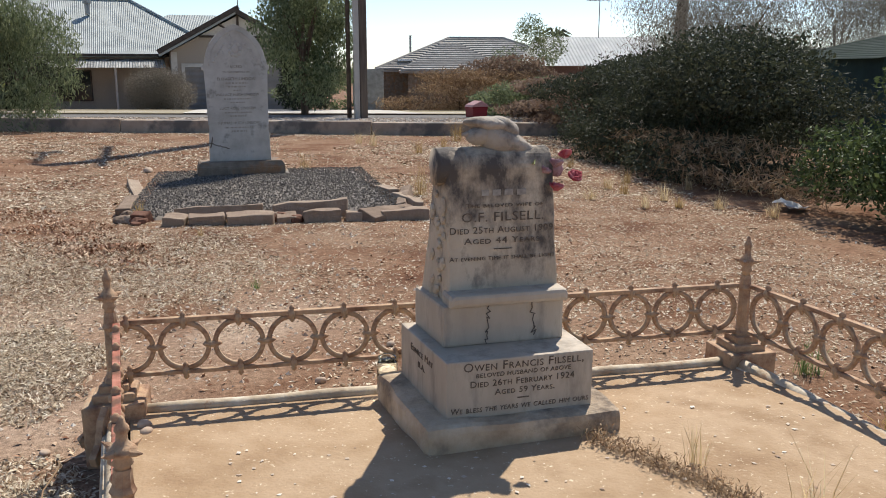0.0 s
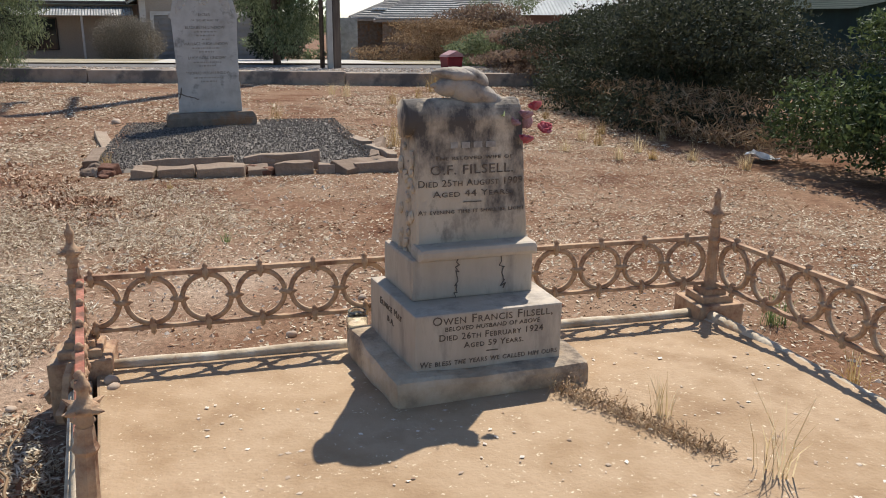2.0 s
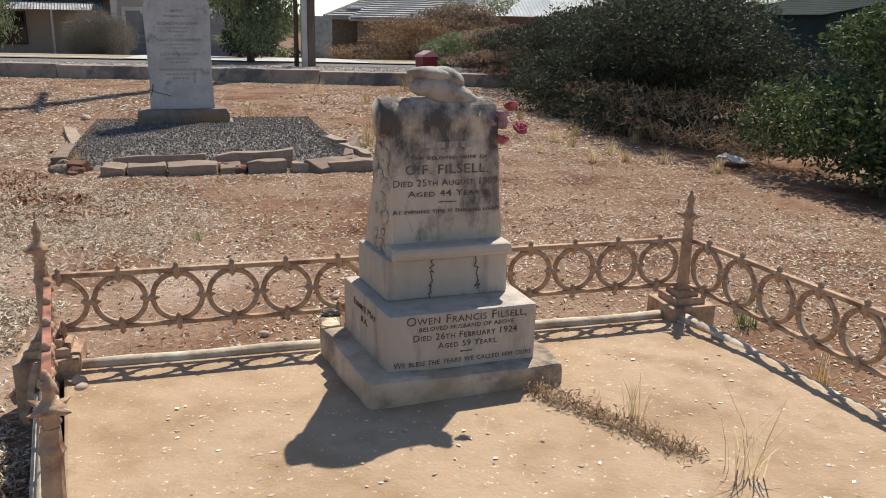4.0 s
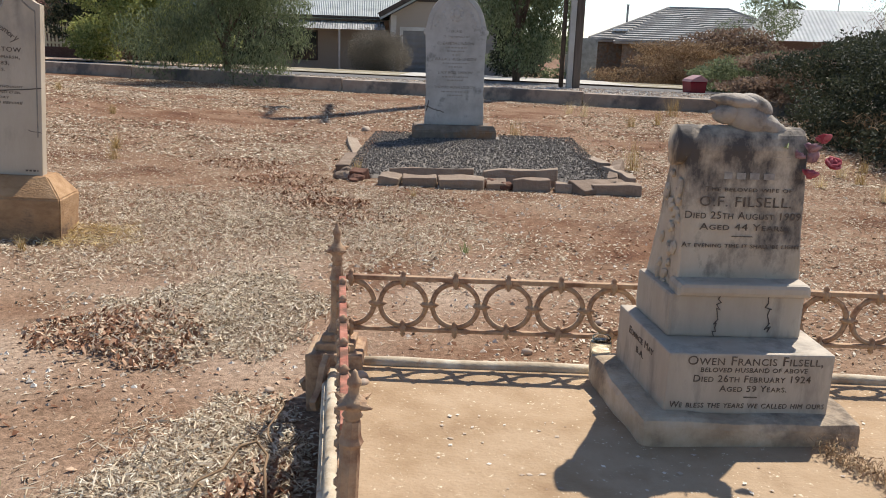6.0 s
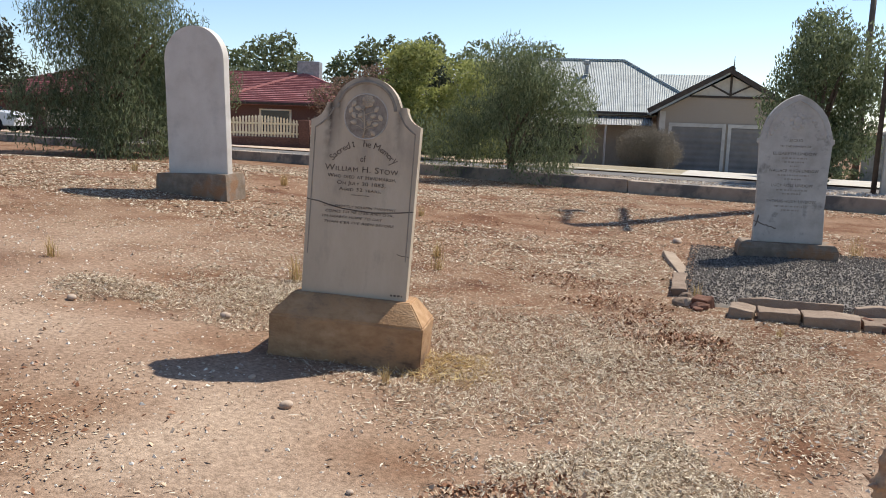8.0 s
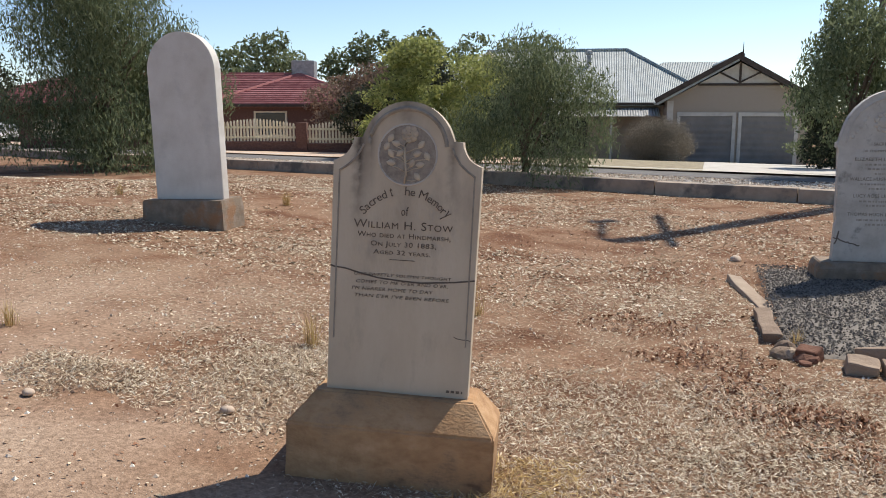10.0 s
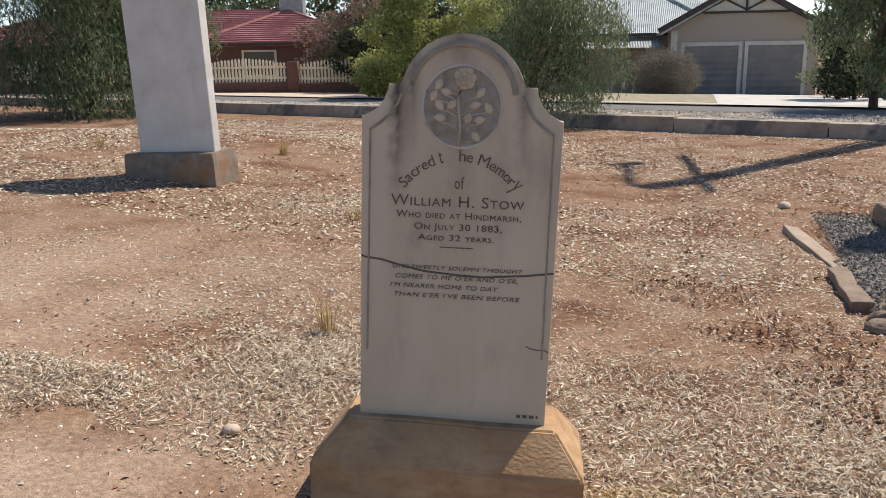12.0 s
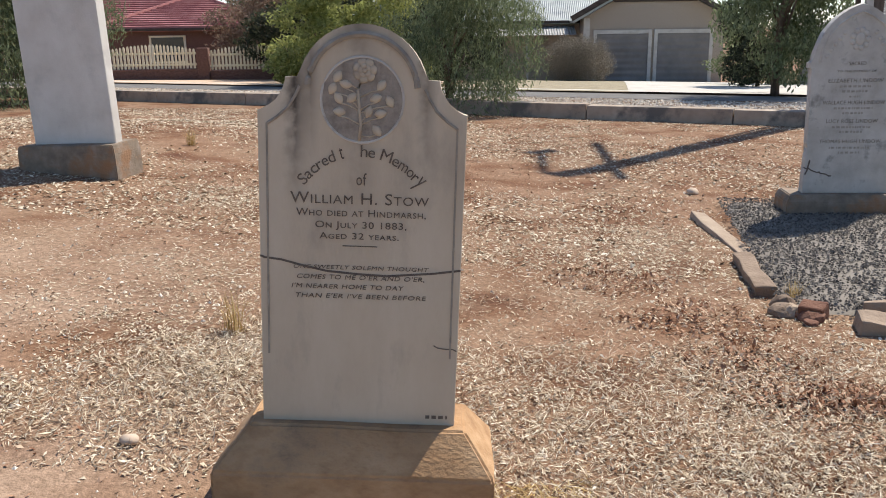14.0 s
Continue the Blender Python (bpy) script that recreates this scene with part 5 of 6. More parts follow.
for k, (x, y, s) in enumerate(((-2.62, 4.05, 0.035), (-0.25, 2.74, 0.026), (-0.24, 2.68, 0.022), (-0.6, 2.94, 0.02), (-2.95, 4.3, 0.02), (-3.65, 5.16, 0.035), (-0.5, 3.3, 0.025), (-1.6, 3.0, 0.02), (-0.94, 2.9, 0.018), (0.35, 3.4, 0.025), (0.7, 3.8, 0.02), (-1.15, 10.9, 0.06), (-2.0, 3.4, 0.015), (-4.6, 4.9, 0.03))):
    b = bmesh.new()
    bmesh.ops.create_icosphere(b, subdivisions=2, radius=s)
    for v in b.verts:
        v.co.z *= 0.65
    z = SLAB_Z - float(slab_drop(y)) if (x > X0 and y < YB) else h1(x, y)
    tagged(part("stone", roughen(b, s * 0.3, 20, k), M_PEBBLE, smooth=True, at=pose(x, y, z + s * 0.35, 0, 0, k * 50)), "pale loose stone lying on the soil" if not (x > X0 and y < YB) else "pale rounded stone on the slab corner", "stone", "loose pale stones")
hose = tube([(-0.62, 2.05, 0.09), (-0.60, 2.12, 0.125), (-0.555, 2.19, 0.12), (-0.53, 2.27, 0.145), (-0.495, 2.32, 0.135), (-0.46, 2.30, 0.105), (-0.45, 2.22, 0.11), (-0.42, 2.1, 0.06)], 0.0042, 6)
tagged(part("bent_root", hose, M_DRYWEED, smooth=True), "pale bent dry root among dead leaves", "root")
tw = tube([(-0.52, 2.75, 0.05), (-0.50, 2.68, 0.10), (-0.475, 2.6, 0.115), (-0.505, 2.51, 0.085), (-0.49, 2.43, 0.10), (-0.46, 2.35, 0.12)], 0.003, 6)
tagged(part("bent_root", tw, M_DRYWEED, smooth=True), "thin pale root against the railing", "root")
pp = bmesh.new()
bmesh.ops.create_grid(pp, x_segments=6, y_segments=5, size=0.13)
for v in pp.verts:
    v.co.z = 0.05 + 0.06 * noise.noise(v.co * 9)
bmesh.ops.solidify(pp, geom=pp.faces[:], thickness=0.003)
tagged(part("paper_scrap", pp, M_PAPER, at=pose(5.0, 6.95, h1(5, 6.9), 8, 5, 30)), "crumpled white paper scrap under the hedge", "litter")
# ---- trees and bushes ----
def crown(name, blobs, n, leaf, mat, parent, label, seed, droop=0.0, shell=0.55, aspect=0.45):
    """A crown of many small folded leaves, thickest near the outside of uneven clumps."""
    r = np.random.RandomState(seed)
    vol = np.array([b[3] * b[4] * b[5] for b in blobs]) ** 0.67
    which = r.choice(len(blobs), n, p=vol / vol.sum())
    B = np.array(blobs)[which]
    d = r.normal(0, 1, (n, 3))
    d /= np.linalg.norm(d, axis=1)[:, None]
    rad = shell + (1.08 - shell) * r.uniform(0, 1, n) ** 0.7
    lump = np.array([1 + 0.35 * noise.noise((p[0] * 2.6 + w * 3.1, p[1] * 2.6, p[2] * 2.6 + seed)) for p, w in zip(d, which)])
    c = B[:, :3] + d * B[:, 3:] * (rad * lump)[:, None]
    c[:, 2] -= droop * r.uniform(0, 1, n) ** 2
    u = r.normal(0, 1, (n, 3)) + np.array([0, 0, -1.6 * (droop > 0)])
    u /= np.linalg.norm(u, axis=1)[:, None]
    w = np.cross(u, r.normal(0, 1, (n, 3)))
    w /= np.linalg.norm(w, axis=1)[:, None]
    L = leaf * r.uniform(0.6, 1.4, n)[:, None]
    u, w = u * L / 2, w * L * aspect / 2
    nn = np.cross(u, w)
    nn = nn / np.linalg.norm(nn, axis=1)[:, None] * L * 0.08
    V = np.stack([c - u, c - w + nn, c + u, c + w + nn], 1).reshape(-1, 3)
    i = np.arange(n) * 4
    F = np.concatenate([np.stack([i, i + 1, i + 2], 1), np.stack([i, i + 2, i + 3], 1)])
    ob = from_arrays(name, V, F, mat)
    ob.parent = parent
    if label:
        ob["label"] = label
    return ob


def limbs(bm, base, h, r0, seed, n=7, spread=0.5):
    r = random.Random(seed)
    merge(bm, tube([base, (base[0] + r.uniform(-.1, .1), base[1], base[2] + h * 0.35), (base[0] + r.uniform(-.2, .2), base[1] + r.uniform(-.2, .2), base[2] + h * 0.75)], r0, 8, 0.35))
    for k in range(n):
        a, t = r.uniform(0, 6.28), r.uniform(0.1, 0.5)
        z = base[2] + h * t
        e = h * spread * r.uniform(0.5, 1.0)
        merge(bm, tube([(base[0], base[1], z), (base[0] + math.cos(a) * e * 0.5, base[1] + math.sin(a) * e * 0.5, z + h * 0.22), (base[0] + math.cos(a) * e, base[1] + math.sin(a) * e, z + h * 0.38)], r0 * 0.45, 6, 0.3))
    return bm


def tree(name, x, y, h, blobs, n, leaf, mat, label, category, seed, r0=0.12, droop=0.0, aspect=0.45, shell=0.55):
    z = h1(x, y)
    root = thing(name, pose(x, y, z), label, category)
    reach = 0.33 * max(b[0] for b in blobs) / h * 2.2
    part("trunk", limbs(bmesh.new(), (0, 0, -0.1), h * 0.85, r0, seed, 7, min(0.5, max(0.1, reach))), M_BARK, root, smooth=True)
    crown("crown", blobs, n, leaf, mat, root, "", seed, droop, shell, aspect)
    return root


def clumps(w, d, h, z0, k, seed, size=0.45):
    """Uneven clumps filling a width, depth and height."""
    r = random.Random(seed)
    out = []
    for i in range(k):
        s = size * r.uniform(0.6, 1.2)
        z = z0 + (h - z0) * (i + 0.5) / k
        f = math.sin(math.pi * min(1, 0.25 + 0.7 * (z - z0) / (h - z0))) ** 0.6
        out.append((r.uniform(-1, 1) * w / 2 * f, r.uniform(-1, 1) * d / 2 * f, z, s * w * 0.5, s * d * 0.5, s * h * 0.32))
    return out


# weeping pepper trees along the kerb
tree("pepper_tree", -5.05, 18.75, 2.6, clumps(2.8, 2.2, 2.7, 0.3, 24, 1, 0.5), 24000, 0.10, M_LEAF_MID, "weeping pepper tree with drooping grey-green foliage at the kerb", "tree", 1, 0.08, 0.5, 0.2)
tree("pepper_tree", -16.2, 19.6, 4.6, clumps(4.3, 3.6, 5.3, 0.7, 46, 2, 0.42), 56000, 0.14, M_LEAF_MID, "large weeping pepper tree with open lower branches", "tree", 2, 0.16, 0.9, 0.2)
tree("street_tree", 1.45, 21.8, 4.0, clumps(2.0, 1.9, 3.7, 0.75, 30, 3, 0.5), 19000, 0.10, M_LEAF_MID, "dense upright dark green street tree", "tree", 3, 0.10, 0.15, 0.4)
tree("yellow_shrub", -9.5, 26.5, 3.2, clumps(4.6, 3.5, 3.4, 0.2, 34, 4, 0.36), 22000, 0.13, M_LEAF_YEL, "yellow-green leafy tree beside the road", "tree", 4, 0.1)
tree("dark_shrub", -12.0, 31.0, 3.0, clumps(3.6, 3.0, 3.0, 0.1, 14, 5, 0.55), 14000, 0.15, M_LEAF_DARK, "dark garden shrub beside the picket fence", "shrub", 5, 0.1)
tree("brown_shrub", -15.6, 35.5, 3.2, clumps(4.6, 3.0, 3.4, 0.1, 14, 6, 0.55), 12000, 0.16, M_LEAF_BROWN, "rounded brown-purple garden shrub", "shrub", 6, 0.1)
tree("garden_tree", -8.0, 33.5, 2.6, clumps(4.0, 3.0, 2.9, 0.1, 14, 7, 0.55), 12000, 0.15, M_LEAF_DARK, "dark green garden tree", "tree", 7, 0.1)
tree("garden_tree", -31.5, 28.8, 4.6, clumps(6.0, 4.0, 4.2, 0.5, 18, 8, 0.5), 14000, 0.2, M_LEAF_DARK, "dark green roadside tree", "tree", 8, 0.15)
tree("dry_bush", -3.3, 34.8, 1.7, [(0, 0, 0.72, 1.2, 1.0, 0.85), (-0.4, 0, 0.8, 0.85, 0.9, 0.8), (0.45, 0.1, 0.75, 0.8, 0.8, 0.8), (0.0, 0.2, 1.0, 0.8, 0.8, 0.68)], 26000, 0.075, M_LEAF_GREY, "round grey-brown dry bush before the garage", "bush", 9, 0.02, 0.0, 0.25)
tree("garden_shrub", 2.6, 29.5, 1.4, clumps(2.2, 1.4, 1.4, 0.0, 10, 10, 0.6), 7000, 0.10, M_LEAF_MID, "low green shrub beside the driveway", "shrub", 10, 0.04)
tree("tall_weeds", 6.9, 27.5, 1.3, clumps(4.2, 1.8, 1.25, 0.0, 14, 11, 0.55), 9000, 0.16, M_DRYWEED, "tall straw-coloured weeds in the yard", "weeds", 11, 0.02, 0.0, 0.12)
tree("brown_shrub", 9.3, 28.8, 1.6, clumps(4.0, 1.8, 1.7, 0.0, 14, 12, 0.55), 9000, 0.12, M_LEAF_BROWN, "brown dry shrub in the yard", "shrub", 12, 0.03)
tree("garden_tree", 10.6, 31.0, 3.2, clumps(2.4, 1.8, 3.3, 0.7, 12, 13, 0.5), 5000, 0.12, M_LEAF_MID, "thin open garden tree before the tiled roof", "tree", 13, 0.05, 0.0, 0.25)
tree("garden_tree", 1.9, 27.0, 3.2, clumps(2.0, 1.6, 3.1, 0.3, 12, 14, 0.5), 9000, 0.11, M_LEAF_DARK, "dark tree beside the driveway", "tree", 14, 0.06)
# overgrown bushes along the right-hand boundary
tree("overgrown_bush", 5.95, 9.9, 2.0, clumps(2.2, 4.4, 1.55, 0.0, 40, 21, 0.5), 60000, 0.055, M_LEAF_DARK, "tangled dark boxthorn bush over dry grass", "bush", 21, 0.05)
tree("overgrown_bush", 6.9, 13.2, 2.3, clumps(3.0, 4.2, 1.35, 0.0, 30, 22, 0.5), 46000, 0.065, M_LEAF_DARK, "tangled dark green bush on the boundary", "bush", 22, 0.05)
tree("overgrown_bush", 6.9, 17.0, 1.7, clumps(2.4, 3.2, 0.85, 0.0, 24, 23, 0.5), 18000, 0.085, M_LEAF_BROWN, "half-dry brown and green bush on the boundary", "bush", 23, 0.05)
tree("overgrown_bush", 7.0, 20.3, 1.6, clumps(2.2, 2.0, 0.85, 0.0, 14, 24, 0.5), 9000, 0.085, M_LEAF_MID, "green bush at the end of the kerb", "bush", 24, 0.05)
tree("leafy_bush", 6.05, 5.5, 1.4, clumps(2.0, 2.5, 1.4, 0.0, 34, 25, 0.5), 36000, 0.055, M_LEAF_BUSH, "bright green small-leaved bush beside the paper scrap", "bush", 25, 0.03)
tree("overgrown_bush", 8.6, 7.2, 1.9, clumps(3.0, 3.0, 1.1, 0.0, 18, 27, 0.5), 16000, 0.06, M_LEAF_DARK, "dark bush before the green shed", "bush", 27, 0.05)
root = thing("dry_thicket", pose(5.3, 9.0, h1(5.3, 9.0)), "brown dry twigs and grass at the foot of the bush", "thicket")
crown("dry_brush", clumps(1.2, 4.6, 0.5, 0.0, 24, 61, 0.5), 5000, 0.12, M_DRYWEED, root, "", 61, 0.0, 0.3, 0.07)
tree("willowy_tree", 11.6, 18.6, 3.6, clumps(6.0, 3.0, 3.2, 0.8, 22, 26, 0.45), 46000, 0.085, M_LEAF_GREY, "pale grey willowy tree behind the bushes", "tree", 26, 0.08, 0.5, 0.16)
tree("willowy_tree", 15.0, 19.5, 3.8, clumps(6.0, 3.0, 3.4, 0.8, 22, 28, 0.45), 40000, 0.085, M_LEAF_GREY, "pale grey willowy tree behind the green shed", "tree", 28, 0.08, 0.5, 0.16)
# far gum trees behind the roofs
for k, (x, y, w, hh) in enumerate(((-45, 80, 9, 10.2), (-37, 82, 7, 9.2), (-33, 84, 5, 10.2), (-29.5, 84, 7, 10.0), (-24, 86, 11, 10.2), (-52, 84, 9, 9.5), (-70, 90, 14, 11), (-18, 88, 9, 9.4))):
    tree("gum_tree", x, y, hh, clumps(w, w * 0.6, hh, 3.0, 12, 50 + k, 0.45), 3500, 0.5, M_LEAF_MID, "distant dark gum tree behind the roofs", "tree", 50 + k, 0.25)["group"] = "distant gum trees"
palm = thing("palm_tree", pose(22.3, 60, -1.4), "distant palm tree above the roofs", "tree")
part("trunk", tube([(0, 0, 0), (0.1, 0, 2.5), (0, 0, 4.6)], 0.2, 8, 0.7), M_BARK, palm, smooth=True)
fr = bmesh.new()
for k in range(22):
    a, e = k * 2.4, 0.4 + 0.5 * ((k * 7) % 10) / 10
    merge(fr, tube([(0, 0, 4.6), (0.5 * math.cos(a), 0.5 * math.sin(a), 4.7 + e), (1.1 * math.cos(a), 1.1 * math.sin(a), 4.4 + e)], 0.09, 4, 0.3))
part("fronds", fr, M_LEAF_DARK, palm)
bare = limbs(bmesh.new(), (0, 0, -0.1), 3.4, 0.05, 77, 16, 0.35)
tagged(part("bare_tree", bare, M_BARK, smooth=True, at=pose(13.6, 27.0, -0.4)), "leafless grey sapling behind the bushes", "tree")

# ---- poles and wires ----
pole = thing("power_pole", pose(2.56, 19.35, h1(2.56, 19.35)), "tall timber and steel power pole with crossarms at the kerb", "power pole")
part("timber_half", roughen(box(-0.02, 0.15, -0.08, 0.08, -0.3, 12.3, 0.02), 0.004, 3, 2), M_POLE, pole, "dark timber half")
part("concrete_half", box(-0.15, -0.025, -0.08, 0.08, -0.3, 12.2, 0.015), M_PALECONC, pole, "pale concrete half")
part("crossarm", box(-1.3, 1.6, -0.05, 0.05, 10.29, 10.41, 0.01), M_POLE, pole, at=pose(-0.24, 0.1, 0, 0, 0, 97))
part("crossarm", box(-0.2, 1.5, -0.04, 0.04, 12.03, 12.12, 0.01), M_POLE, pole, at=pose(-0.24, 0.1, 0, 0, 0, 97))
part("transformer", lathe([(0.10, 11.7), (0.13, 11.75), (0.13, 12.25), (0.09, 12.35)], 14), M_STEEL, pole, smooth=True, at=pose(-0.42, 1.5, 0))
thin = thing("lamp_pole", pose(2.30, 19.4, h1(2.30, 19.4)), "thin dark steel pole beside the power pole", "pole")
part("shaft", tube([(0, 0, -0.2), (0, 0, 4), (0.05, 0, 8.5)], 0.055, 10, 0.6), M_DARKTIMBER, thin, smooth=True)
p2 = thing("power_pole", pose(13.2, 24.8, h1(13, 25)), "dark leaning timber power pole behind the bushes", "power pole")
part("shaft", tube([(0, 0, -0.2), (0.25, 0, 5), (0.5, 0, 9)], 0.2, 12, 0.8), M_POLE, p2, smooth=True)
p3 = thing("power_pole", pose(5.6, 44.5, -1.3), "distant timber power pole beside the street tree", "power pole")
part("shaft", tube([(0, 0, -0.2), (0, 0, 5), (0, 0, 9.5)], 0.16, 10, 0.8), M_POLE, p3, smooth=True)
part("crossarm", box(-0.9, 0.9, -0.06, 0.06, 8.6, 8.75, 0.01), M_POLE, p3)
for k, (dz, dx) in enumerate(((10.5, -0.5), (10.5, 0.5), (12.2, 0.0))):
    pts = [(2.78 + dx + t * 48, 19.4 + t * -11, h1(2.78, 19.4) + dz - 3.0 * 4 * (t * (1 - t)) * 0.25) for t in [i / 20 for i in range(21)]]
    pts2 = [(2.78 + dx - t * 60, 19.4 + t * 15, h1(2.78, 19.4) + dz - 4.0 * (t * (1 - t))) for t in [i / 20 for i in range(21)]]
    for q in (pts, pts2):
        tagged(part("power_wire", tube(q, 0.010, 5), M_DARKTIMBER), "thin dark overhead power wire", "wire", "overhead wires")


# ---- houses ----
def roof_plane(bm, pts):
    bm.faces.new([bm.verts.new(p) for p in pts])


def hip_roof(x0, x1, y0, y1, ze, zr, inset, over=0.4):
    """A hipped roof with thickness; the ridge runs along x."""
    x0, x1, y0, y1 = x0 - over, x1 + over, y0 - over, y1 + over
    ym = (y0 + y1) / 2
    bm = bmesh.new()
    a, b, c, d = (x0, y0, ze), (x1, y0, ze), (x1, y1, ze), (x0, y1, ze)
    r, s = (x0 + inset, ym, zr), (x1 - inset, ym, zr)
    for f in ((a, b, s, r), (b, c, s), (c, d, r, s), (d, a, r)):
        roof_plane(bm, f)
    bmesh.ops.remove_doubles(bm, verts=bm.verts[:], dist=0.001)
    bmesh.ops.recalc_face_normals(bm, faces=bm.faces[:])
    bmesh.ops.solidify(bm, geom=bm.faces[:], thickness=0.12)
    return bm


def tile_courses(root, mat, x0, x1, y0, y1, ze, zr, inset, rows, over=0.4):
    """Raised tile courses over the front slope of a hipped roof, each a part."""
    x0, x1, y0, y1 = x0 - over, x1 + over, y0 - over, y1 + over
    ym = (y0 + y1) / 2
    for k in range(rows):
        t, t2 = k / rows, (k + 1) / rows
        y, z, y2, z2 = y0 + (ym - y0) * t, ze + (zr - ze) * t, y0 + (ym - y0) * t2, ze + (zr - ze) * t2
        xa, xb = x0 + inset * t, x1 - inset * t
        xc, xd = x0 + inset * t2, x1 - inset * t2
        bm = bmesh.new()
        vs = [bm.verts.new(p) for p in ((xa, y - 0.02, z + 0.02), (xb, y - 0.02, z + 0.02), (xb, y, z + 0.11), (xa, y, z + 0.11), (xd, y2, z2 + 0.04), (xc, y2, z2 + 0.04))]
        bm.faces.new((vs[0], vs[1], vs[2], vs[3]))
        bm.faces.new((vs[3], vs[2], vs[4], vs[5]))
        part("tile_course", bm, mat, root)


def ridge_caps(pts, r=0.1):
    bm = bmesh.new()
    for a, b in pts:
        merge(bm, tube([a, b], r, 6))
    return bm


# cream brick house with double garage
hs = thing("house", pose(-2.8, 41.1, -0.86, 0, 0, 7), "cream brick house with grey corrugated roof and double garage", "house")
gw = prism([(-0.55, -0.6), (5.5, -0.6), (5.5, 2.85), (2.48, 4.45), (-0.55, 2.85)], 0.0, 0.24)
part("garage_wall", gw, M_CREAMBRICK, hs, "cream brick garage front")
part("side_wall", box(-0.55, -0.3, 0.24, 9, -0.6, 2.8), M_CREAMBRICK, hs)
part("side_wall", box(5.25, 5.5, 0.24, 9, -0.6, 2.8), M_CREAMBRICK, hs)
for dx in (0.0, 2.63):
    gd = part("garage_door", box(dx + 0.02, dx + 2.25, -0.05, -0.004, 0.0, 2.12, 0.01), M_DOORGREY, hs, "grey panelled roller door")
    tr = box(dx - 0.13, dx + 0.018, -0.09, -0.005, 0, 2.28)
    add_box(tr, dx + 2.252, dx + 2.40, -0.09, -0.005, 0, 2.28)
    add_box(tr, dx - 0.13, dx + 2.40, -0.092, -0.005, 2.124, 2.29)
    part("door_trim", tr, M_TRIM, hs, "pale rendered door surround")
qn = box(-0.57, -0.3, -0.03, 0.0 - 0.003, -0.3, 2.8)
part("quoin", qn, M_TRIM, hs, "pale corner render")
gr = bmesh.new()
for sx in (-1, 1):
    x1 = 2.48 + sx * 3.55
    vs = [gr.verts.new(p) for p in ((2.48, -0.5, 4.72), (x1, -0.5, 2.72), (x1, 9.5, 2.72), (2.48, 9.5, 4.72))]
    gr.faces.new(vs if sx > 0 else vs[::-1])
bmesh.ops.remove_doubles(gr, verts=gr.verts[:], dist=0.001)
bmesh.ops.recalc_face_normals(gr, faces=gr.faces[:])
bmesh.ops.solidify(gr, geom=gr.faces[:], thickness=0.12)
part("garage_roof", gr, ribbed("corrugated_grey_roof_side", [srgb("8f948f"), srgb("a7aca6"), srgb("b5bab3")], 0.09, "Y", depth=0.03), hs, "grey corrugated gable roof")
bg = bmesh.new()
for sx in (-1, 1):
    ang = math.degrees(math.atan2(1.98, 3.55))
    merge(bg, box(-0.05, 4.1, -0.03, 0.03, -0.2, 0.02), pose(2.48, -0.53, 4.70, 0, 0, 0) @ pose(0, 0, 0, 0, ang if sx > 0 else 180 - ang, 0))
part("barge_board", bg, M_DARKTIMBER, hs, "dark barge boards")
inf = prism([(0.75, 3.55), (4.2, 3.55), (2.48, 4.46)], -0.05, -0.01)
part("gable_infill", inf, M_TRIM, hs, "cream gable panel")
ts = box(0.7, 4.26, -0.1, -0.052, 3.46, 3.56)
add_box(ts, 2.43, 2.53, -0.1, -0.052, 3.56, 4.5)
for sx in (-1, 1):
    merge(ts, box(0, 1.0, -0.1, -0.054, -0.04, 0.04), pose(2.48, 0, 3.6) @ pose(0, 0, 0, 0, -27 if sx > 0 else -153, 0))
part("gable_truss", ts, M_DARKTIMBER, hs, "dark timber truss")
part("finial_spike", tube([(2.48, -0.5, 4.6), (2.48, -0.5, 5.3)], 0.035, 6, 0.3), M_DARKTIMBER, hs)
part("main_wall", box(-14.0, -0.56, 2.5, 2.75, -0.7, 2.7), M_CREAMBRICK, hs, "cream brick front wall")
part("main_roof", hip_roof(-14, 2.0, 2.6, 13, 2.7, 5.55, 4.6), M_IRONROOF, hs, "grey corrugated hipped roof")
part("ridge_capping", ridge_caps([((-9.8, 7.8, 5.58), (-2.2, 7.8, 5.58)), ((-2.2, 7.8, 5.58), (2.3, 2.25, 2.75)), ((2.48, -0.5, 4.76), (2.48, 9.5, 4.76))], 0.09), M_IRONROOF, hs)
part("rear_roof", hip_roof(-4.0, 6.5, 5.2, 14.0, 2.7, 5.0, 4.2), M_IRONROOF, hs, "grey corrugated rear roof")
gb2 = prism([(-10.2, 4.0), (-8.0, 4.0), (-9.1, 5.3)], 3.4, 5.8)
part("roof_gablet", gb2, M_CREAM, hs, "small gable vent on the roof")
aw = bmesh.new()
vs = [aw.verts.new(p) for p in ((-9.5, 0.6, 2.1), (-0.8, 0.6, 2.1), (-0.8, 2.5, 2.5), (-9.5, 2.5, 2.5))]
aw.faces.new(vs)
bmesh.ops.solidify(aw, geom=aw.faces[:], thickness=0.05)
part("veranda_roof", aw, M_AWNING, hs, "pale striped corrugated veranda roof")
for x in (-9.2, -6.2, -3.0):
    part("veranda_post", tube([(x, 0.75, -0.6), (x, 0.75, 2.12)], 0.05, 8), M_TRIM, hs)
